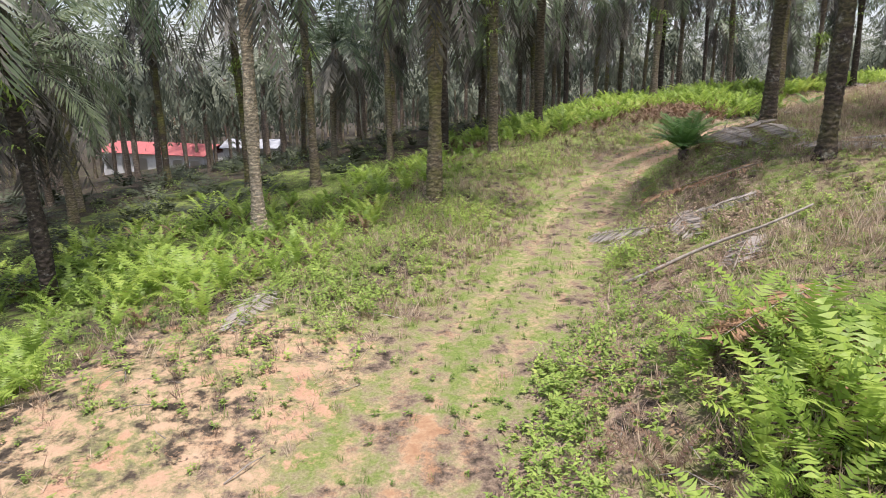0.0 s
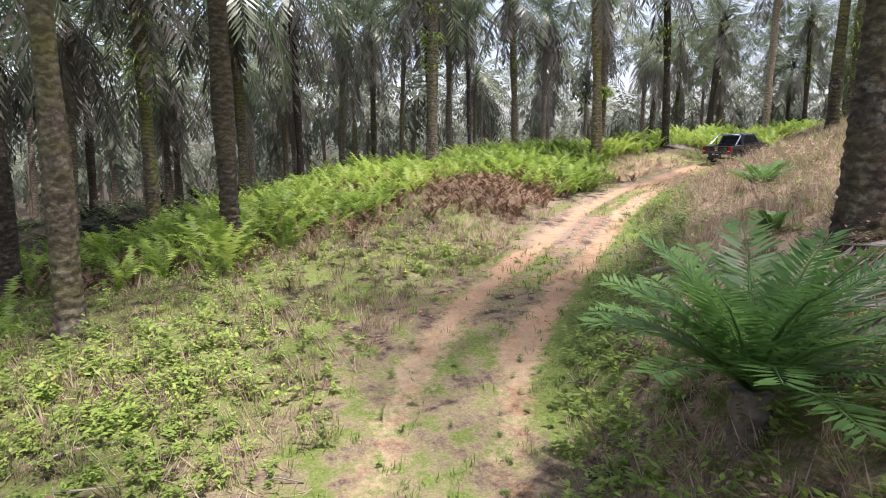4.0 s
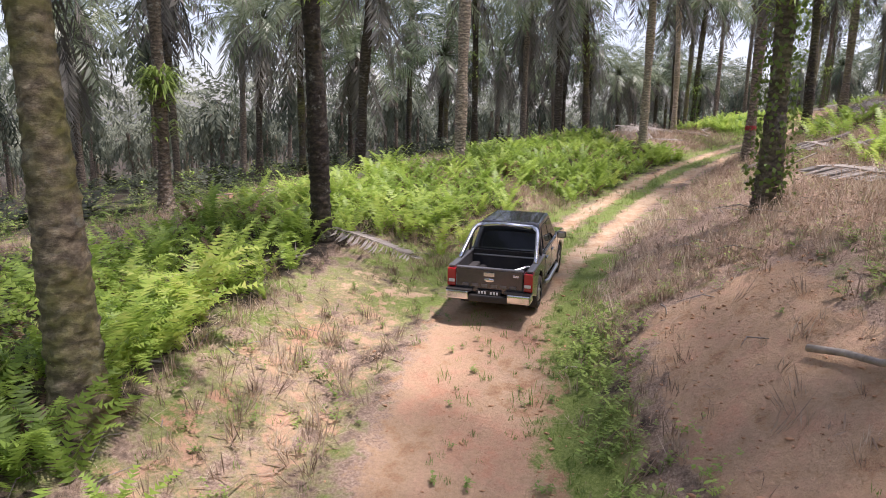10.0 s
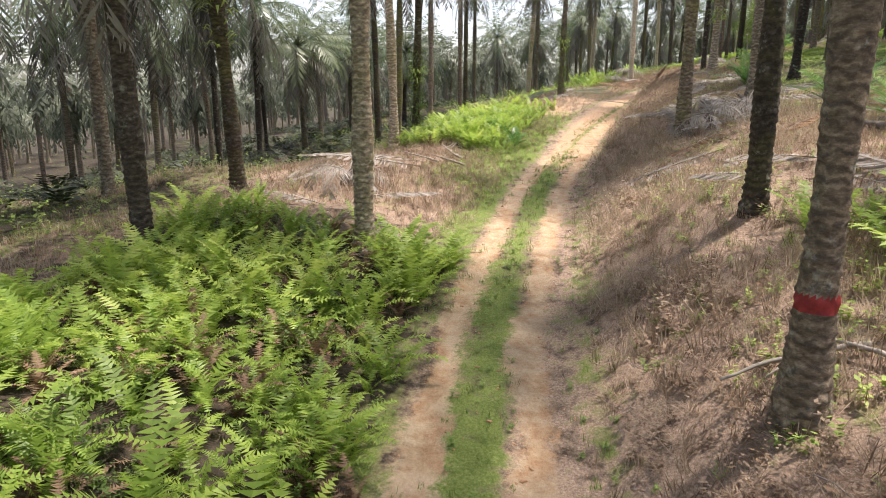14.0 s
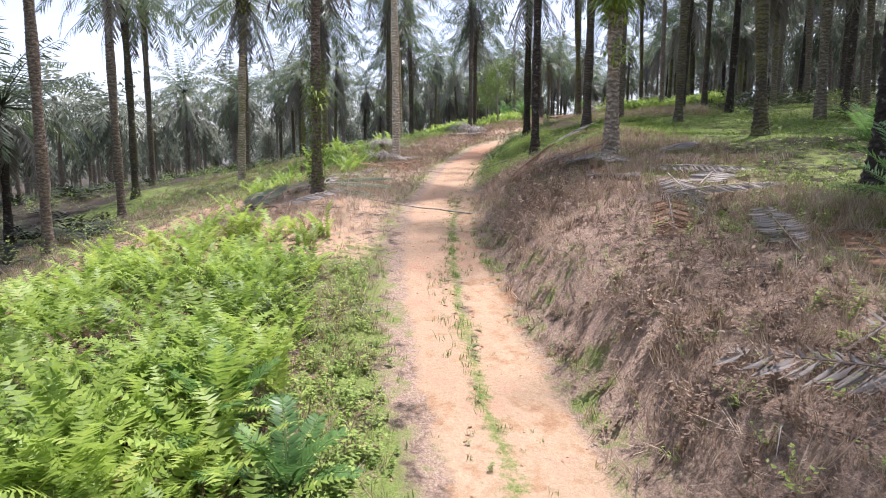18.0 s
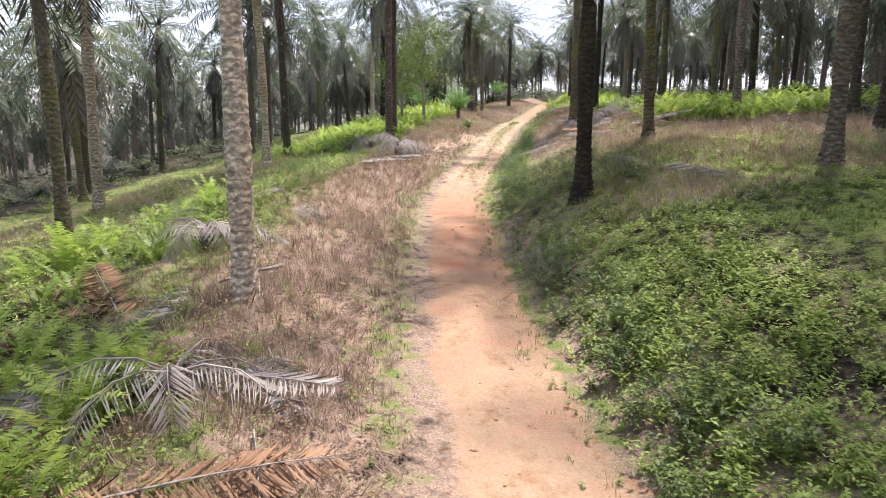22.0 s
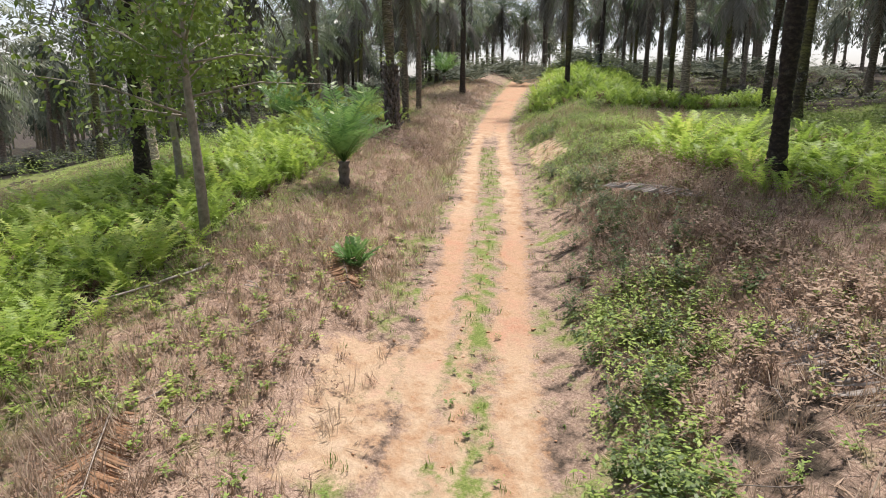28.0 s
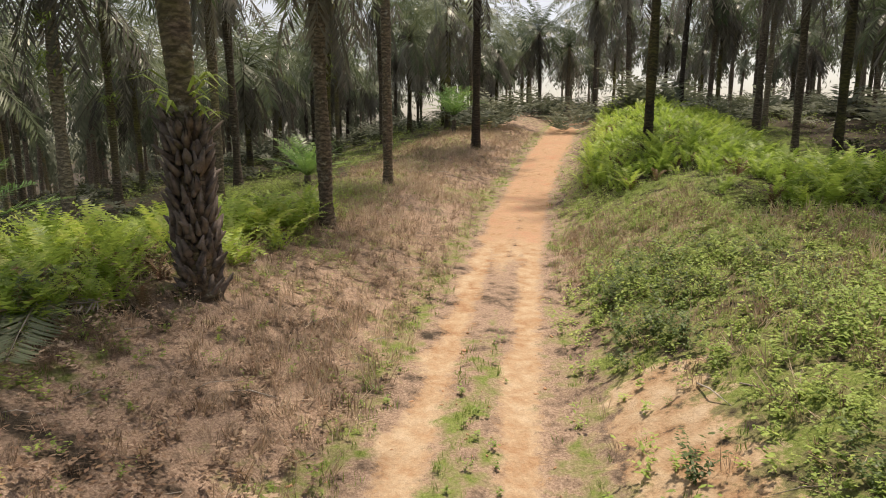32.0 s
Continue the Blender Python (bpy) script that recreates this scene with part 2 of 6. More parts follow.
def ground_material():
    """Laterite track with two bare wheel ruts, grass, dry litter and leaf mould darkened for shade, by the distance
    from the track's axis.
    """
    m, nt, p = shader("plantation_soil")
    d = attr(nt, "off")
    green, dry, bare = attr(nt, "green"), attr(nt, "dry"), attr(nt, "bare")
    n1, n2, n3 = noise_of(nt, 0.55, 8, 0.65), noise_of(nt, 2.2, 8, 0.65), noise_of(nt, 14.0, 6, 0.7)
    wob = math_of(nt, "MULTIPLY", math_of(nt, "SUBTRACT", n1, 0.5), 1.5)
    wob2 = math_of(nt, "MULTIPLY", math_of(nt, "SUBTRACT", n2, 0.5), 1.4)
    dd = math_of(nt, "ADD", d, math_of(nt, "MULTIPLY", wob, 0.5))
    rut = math_of(nt, "ABSOLUTE", math_of(nt, "SUBTRACT", math_of(nt, "ABSOLUTE", dd), 0.85))
    rut = math_of(nt, "ADD", rut, math_of(nt, "MULTIPLY", wob2, 0.55))
    rut_m = math_of(nt, "SUBTRACT", 1.0, math_of(nt, "MULTIPLY", math_of(nt, "SUBTRACT", rut, math_of(nt, "ADD", 0.10, math_of(nt, "MULTIPLY", wob, 0.55))), 2.2), clamp=True)
    # bare ground widens where the track is worn
    edge = math_of(nt, "ADD", math_of(nt, "ABSOLUTE", dd), math_of(nt, "ADD", wob, wob2))
    wide = math_of(nt, "SUBTRACT", math_of(nt, "SUBTRACT", math_of(nt, "MULTIPLY", attr(nt, "worn"), 3.2), 0.7), edge)
    wide = math_of(nt, "MULTIPLY", math_of(nt, "ADD", wide, 0.1), 1.4, clamp=True)
    soil_m = math_of(nt, "MAXIMUM", math_of(nt, "MULTIPLY", rut_m, attr(nt, "rutted")), wide)
    spot = math_of(nt, "MULTIPLY", math_of(nt, "SUBTRACT", math_of(nt, "ADD", bare, wob2), 0.5), 2.5, clamp=True)
    soil_m = math_of(nt, "MAXIMUM", soil_m, spot)
    # a grassy strip between or beside the wheel ruts
    strip = math_of(nt, "ADD", math_of(nt, "ABSOLUTE", math_of(nt, "ADD", attr(nt, "strip"), math_of(nt, "MULTIPLY", wob, 0.35))), math_of(nt, "MULTIPLY", wob2, 0.5))
    strip = math_of(nt, "MULTIPLY", math_of(nt, "MULTIPLY", math_of(nt, "SUBTRACT", 0.36, strip), 2.6, clamp=True), attr(nt, "median"))
    soil_m = math_of(nt, "MULTIPLY", soil_m, math_of(nt, "SUBTRACT", 1.0, strip))
    green = math_of(nt, "MAXIMUM", green, math_of(nt, "MULTIPLY", strip, 0.62))
    fray = math_of(nt, "MULTIPLY", math_of(nt, "SUBTRACT", noise_of(nt, 6.0, 10, 0.8), 0.5), 2.4)
    soil_m = math_of(nt, "MULTIPLY", math_of(nt, "SUBTRACT", math_of(nt, "ADD", soil_m, fray), 0.25), 2.2, clamp=True)
    soil = ramp(nt, math_of(nt, "ADD", math_of(nt, "MULTIPLY", n2, 0.6), math_of(nt, "MULTIPLY", n1, 0.4)),
                [(0.3, (0.30, 0.165, 0.095)), (0.42, (0.41, 0.27, 0.16)), (0.53, (0.48, 0.365, 0.24)), (0.7, (0.56, 0.47, 0.345))])
    rufous = math_of(nt, "MULTIPLY", math_of(nt, "SUBTRACT", math_of(nt, "ADD", attr(nt, "red"), math_of(nt, "ADD", math_of(nt, "MULTIPLY", wob, 0.9), math_of(nt, "MULTIPLY", wob2, 0.8))), 0.46), 1.6, clamp=True)
    soil = mix_of(nt, rufous, soil, ramp(nt, n2, [(0.3, (0.28, 0.095, 0.05)), (0.6, (0.42, 0.18, 0.10)), (0.75, (0.47, 0.29, 0.18))]))
    soil = mix_of(nt, 0.22, soil, ramp(nt, noise_of(nt, 48.0, 8, 0.8), [(0.34, (0.4, 0.36, 0.33)), (0.5, (1.0, 0.98, 0.96)), (0.68, (1.35, 1.32, 1.28))]), "MULTIPLY")
    soil = mix_of(nt, 0.4, soil, ramp(nt, n3, [(0.3, (0.55, 0.5, 0.45)), (0.7, (1.25, 1.2, 1.15))]), "MULTIPLY")
    straw = ramp(nt, noise_of(nt, 22.0, 8, 0.8), [(0.32, (0.11, 0.075, 0.055)), (0.5, (0.33, 0.235, 0.17)), (0.7, (0.57, 0.45, 0.34))])
    grass = ramp(nt, noise_of(nt, 18.0, 8, 0.8), [(0.3, (0.07, 0.10, 0.025)), (0.5, (0.16, 0.21, 0.05)), (0.7, (0.29, 0.32, 0.12))])
    # Mould ramp pushed near black: shade under palms and ferns is in the colour.
    mould_shade = ramp(nt, noise_of(nt, 7.0, 8, 0.75), [(0.3, (0.022, 0.018, 0.013)), (0.55, (0.06, 0.048, 0.034)), (0.75, (0.15, 0.12, 0.088))])
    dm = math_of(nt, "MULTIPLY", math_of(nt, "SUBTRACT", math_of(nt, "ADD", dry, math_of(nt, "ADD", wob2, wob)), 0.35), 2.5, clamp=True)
    gm = math_of(nt, "MULTIPLY", math_of(nt, "SUBTRACT", math_of(nt, "ADD", green, math_of(nt, "ADD", wob2, wob)), 0.40), 2.5, clamp=True)
    col = mix_of(nt, dm, mould_shade, straw)
    col = mix_of(nt, gm, col, grass)
    col = mix_of(nt, soil_m, col, soil)
    nt.links.new(col, p.inputs["Base Color"])
    p.inputs["Roughness"].default_value = 0.95
    p.inputs["Specular IOR Level"].default_value = 0.2
    bump_of(nt, p, math_of(nt, "ADD", n3, math_of(nt, "MULTIPLY", n2, 1.5)), 0.8, 0.05)
    return m


M_GROUND = ground_material()

# ---------------------------------------------------------------- the lie of the land
AXIS = np.array([
    (-3, -60, -5.0), (-3, -25, -3.2), (-2.2, 0, -1.9), (-0.3, 11.0, -1.15), (2.5, 17.4, -1.0), (5.8, 26.1, -0.6), (8.3, 30.9, -0.05), (11.0, 34.9, 0.36), (16.9, 41.0, 0.8),
    (21.6, 46.0, 0.93), (27.0, 50.6, 1.2), (31.2, 53.1, 1.4), (35.6, 55.3, 1.9), (40.5, 57.0, 2.25), (48.8, 58.4, 2.55), (54.7, 59.2, 2.8), (64.0, 59.9, 3.4), (69.2, 59.9, 3.75),
    (83.5, 58.9, 4.75), (89.0, 58.0, 5.2), (100.8, 55.8, 6.45), (109.1, 53.6, 7.4), (119.0, 50.05, 8.3), (133.5, 44.1, 9.4), (145.3, 38.1, 10.5), (149.5, 35.5, 10.9),
    (155.4, 31.3, 11.5), (160.4, 27.5, 12.0), (170.4, 19.9, 13.5), (172.3, 18.4, 13.7), (181.4, 11.4, 14.4), (190.1, 5.1, 14.75), (203.5, -5.2, 15.3), (214.0, -14.0, 16.4),
    (226.0, -25.0, 18.2), (245.0, -43.0, 20.3), (280.0, -78.0, 21.5), (400.0, -195.0, 23.5)])


def smooth_line(pts, step=1.0):
    """Catmull-Rom through the points, then sampled about every step metres."""
    out = []
    q = np.vstack([2 * pts[0] - pts[1], pts, 2 * pts[-1] - pts[-2]])
    for i in range(1, len(q) - 2):
        a, b, c, e = q[i - 1:i + 3]
        n = max(2, int(np.linalg.norm(c - b) / step))
        for u in np.arange(n) / n:
            out.append(0.5 * (2 * b + (c - a) * u + (2 * a - 5 * b + 4 * c - e) * u * u + (3 * b - 3 * c + e - a) * u ** 3))
    out.append(pts[-1])
    return np.array(out)


LINE = smooth_line(AXIS)
SEG = np.diff(LINE[:, :2], axis=0)
ARC = np.r_[0, np.cumsum(np.linalg.norm(SEG, axis=1))]
ARC -= ARC[np.argmin(np.linalg.norm(LINE[:, :2] - (-0.3, 11.0), axis=1))]     # 0 where the first bare patch lies
ARC = np.interp(ARC, [-400, 0, 82, 100, 171.4, 179.2, 191.9, 197.7, 206.9, 212.6, 900], [-400, 0, 82, 99.5, 172.8, 181.2, 196.5, 202.9, 213.3, 219.7, 907.1])   # stations, as paced out
TAN = np.vstack([SEG, SEG[-1:]])
TAN /= np.linalg.norm(TAN, axis=1)[:, None]


def station(x, y):
    """Arc length along the track, signed offset (right of travel positive) and the track's height, blended."""
    x, y = np.atleast_1d(np.asarray(x, float)), np.atleast_1d(np.asarray(y, float))
    s, d, z = np.empty_like(x), np.empty_like(x), np.empty_like(x)
    pick = LINE[::3]
    for a in range(0, len(x), 20000):
        b = slice(a, a + 20000)
        dx, dy = x[b, None] - pick[None, :, 0], y[b, None] - pick[None, :, 1]
        q = dx * dx + dy * dy
        i = q.argmin(1) * 3
        lo, hi = np.maximum(i - 1, 0), np.minimum(i + 1, len(LINE) - 1)
        best = np.minimum(i, len(LINE) - 1)
        for k in (lo, hi, np.maximum(i - 2, 0), np.minimum(i + 2, len(LINE) - 1)):
            better = np.hypot(x[b] - LINE[k, 0], y[b] - LINE[k, 1]) < np.hypot(x[b] - LINE[best, 0], y[b] - LINE[best, 1])
            best = np.where(better, k, best)
        t = TAN[best]
        vx, vy = x[b] - LINE[best, 0], y[b] - LINE[best, 1]
        along = vx * t[:, 0] + vy * t[:, 1]
        side = vx * t[:, 1] - vy * t[:, 0]
        dist = np.hypot(vx, vy)
        inside = (best > 0) & (best < len(LINE) - 1)
        s[b] = ARC[best] + np.where(inside, np.clip(along, -1, 1), along)
        d[b] = np.where(inside, np.sign(side) * np.maximum(np.abs(side), dist * 0.999 * (dist > 2)), side)
        w = 1.0 / (q + 0.3) ** 2
        zi = (w * pick[None, :, 2]).sum(1) / w.sum(1)
        zl = np.interp(s[b], ARC, LINE[:, 2])
        k = np.clip((dist - 4) / 12, 0, 1)
        z[b] = zl * (1 - k) + zi * k
    return s, d, z


def wave(x, y, scale, seed=0.0):
    """Cheap smooth relief from crossed sines, about -1 to 1."""
    x, y = x / scale + seed, y / scale - seed
    return (np.sin(x * 1.7 + 1.3 * np.sin(y * 0.9)) + np.sin(y * 2.1 + 1.1 * np.sin(x * 1.3)) + np.sin((x + y) * 1.1 + 2.0)) / 3


def height(x, y, full=False):
    x, y = np.atleast_1d(np.asarray(x, float)), np.atleast_1d(np.asarray(y, float))
    s, d, z = station(x, y)
    right = np.interp(d, [0, 2.0, 2.8, 4.0, 6, 9, 16, 30, 60, 140, 600], [0, 0.0, 0.5, 1.1, 2.0, 2.75, 3.2, 4.0, 5.0, 4.0, -8])
    low = np.interp(s, [-20, 8, 24, 60, 118, 128, 200], [0.9, 1.0, 1.0, 1.1, 1.0, 1.0, 1.0])
    left = np.interp(-d, [0, 2.2, 5, 8, 12, 17, 22, 40, 60, 120, 600], [0, 0.0, 0.25, 0.1, -0.75, -1.9, -3.1, -5.6, -8.5, -16, -40])
    steep = np.interp(-d, [0, 3, 10, 15, 22, 30], [0, 0, -0.6, -0.6, -0.3, 0])
    near = np.clip((30 - s) / 14, 0, 1)
    h = z + np.where(d > 0, right * low, left + steep * near)
    rise = np.interp(-d, [2.5, 5, 9, 12, 16, 22, 40, 90], [0, 0.55, 1.0, 1.3, 1.9, 2.2, 2.4, 0])
    h = h + rise * np.interp(s, [30, 44, 104, 114, 152, 162, 204, 222, 300], [0.25, 1.0, 1.0, 0.0, 0.0, 0.5, 0.5, 0.75, 0.75])
    h = h - 3.0 * np.clip((d - 8) / 8, 0, 1) * np.clip((s - 240) / 20, 0, 1) - 1.0 * np.clip((d - 5) / 4, 0, 1) * np.clip((s - 202) / 6, 0, 1) * np.clip((250 - s) / 10, 0, 1)
    h = h + 0.7 * np.clip((d - 2.2) / 1.6, 0, 1) * np.clip((9 - d) / 5, 0, 1) * np.exp(-((s - 20) / 5) ** 2)
    h = h + 0.9 * np.clip((-d - 2.5) / 4, 0, 1) * np.exp(-((s - 236) / 10) ** 2) - 0.5 * np.clip((-d - 9) / 5, 0, 1) * np.exp(-((s - 125) / 12) ** 2)
    h = h + np.interp(d, [2.0, 2.3, 3.0, 4.5, 7, 9], [0, 0.3, 1.0, 0.75, 0.25, 0]) * np.clip((s - 104) / 8, 0, 1) * np.clip((142 - s) / 8, 0, 1)
    off = np.clip((np.abs(d) - 2.2) / 4, 0, 1)
    h = h + off * (0.22 * wave(x, y, 3.1) + 0.10 * wave(x, y, 1.1, 4.0)) + np.clip((np.abs(d) - 20) / 60, 0, 1) * 1.2 * wave(x, y, 28, 2.0)
    h = h - 0.07 * np.exp(-((np.abs(d) - 0.85) / 0.35) ** 2) + (1 - off) * 0.03 * wave(x, y, 0.8, 9.0)
    return (h, s, d) if full else h


def ground_at(x, y):
    return float(height(x, y)[0])


def at(s, d):
    """The place on the plan at arc length s and offset d."""
    i = int(np.clip(np.searchsorted(ARC, s), 1, len(ARC) - 1))
    u = (s - ARC[i - 1]) / (ARC[i] - ARC[i - 1])
    p = LINE[i - 1, :2] * (1 - u) + LINE[i, :2] * u
    t = TAN[i - 1]
    return p[0] + t[1] * d, p[1] - t[0] * d


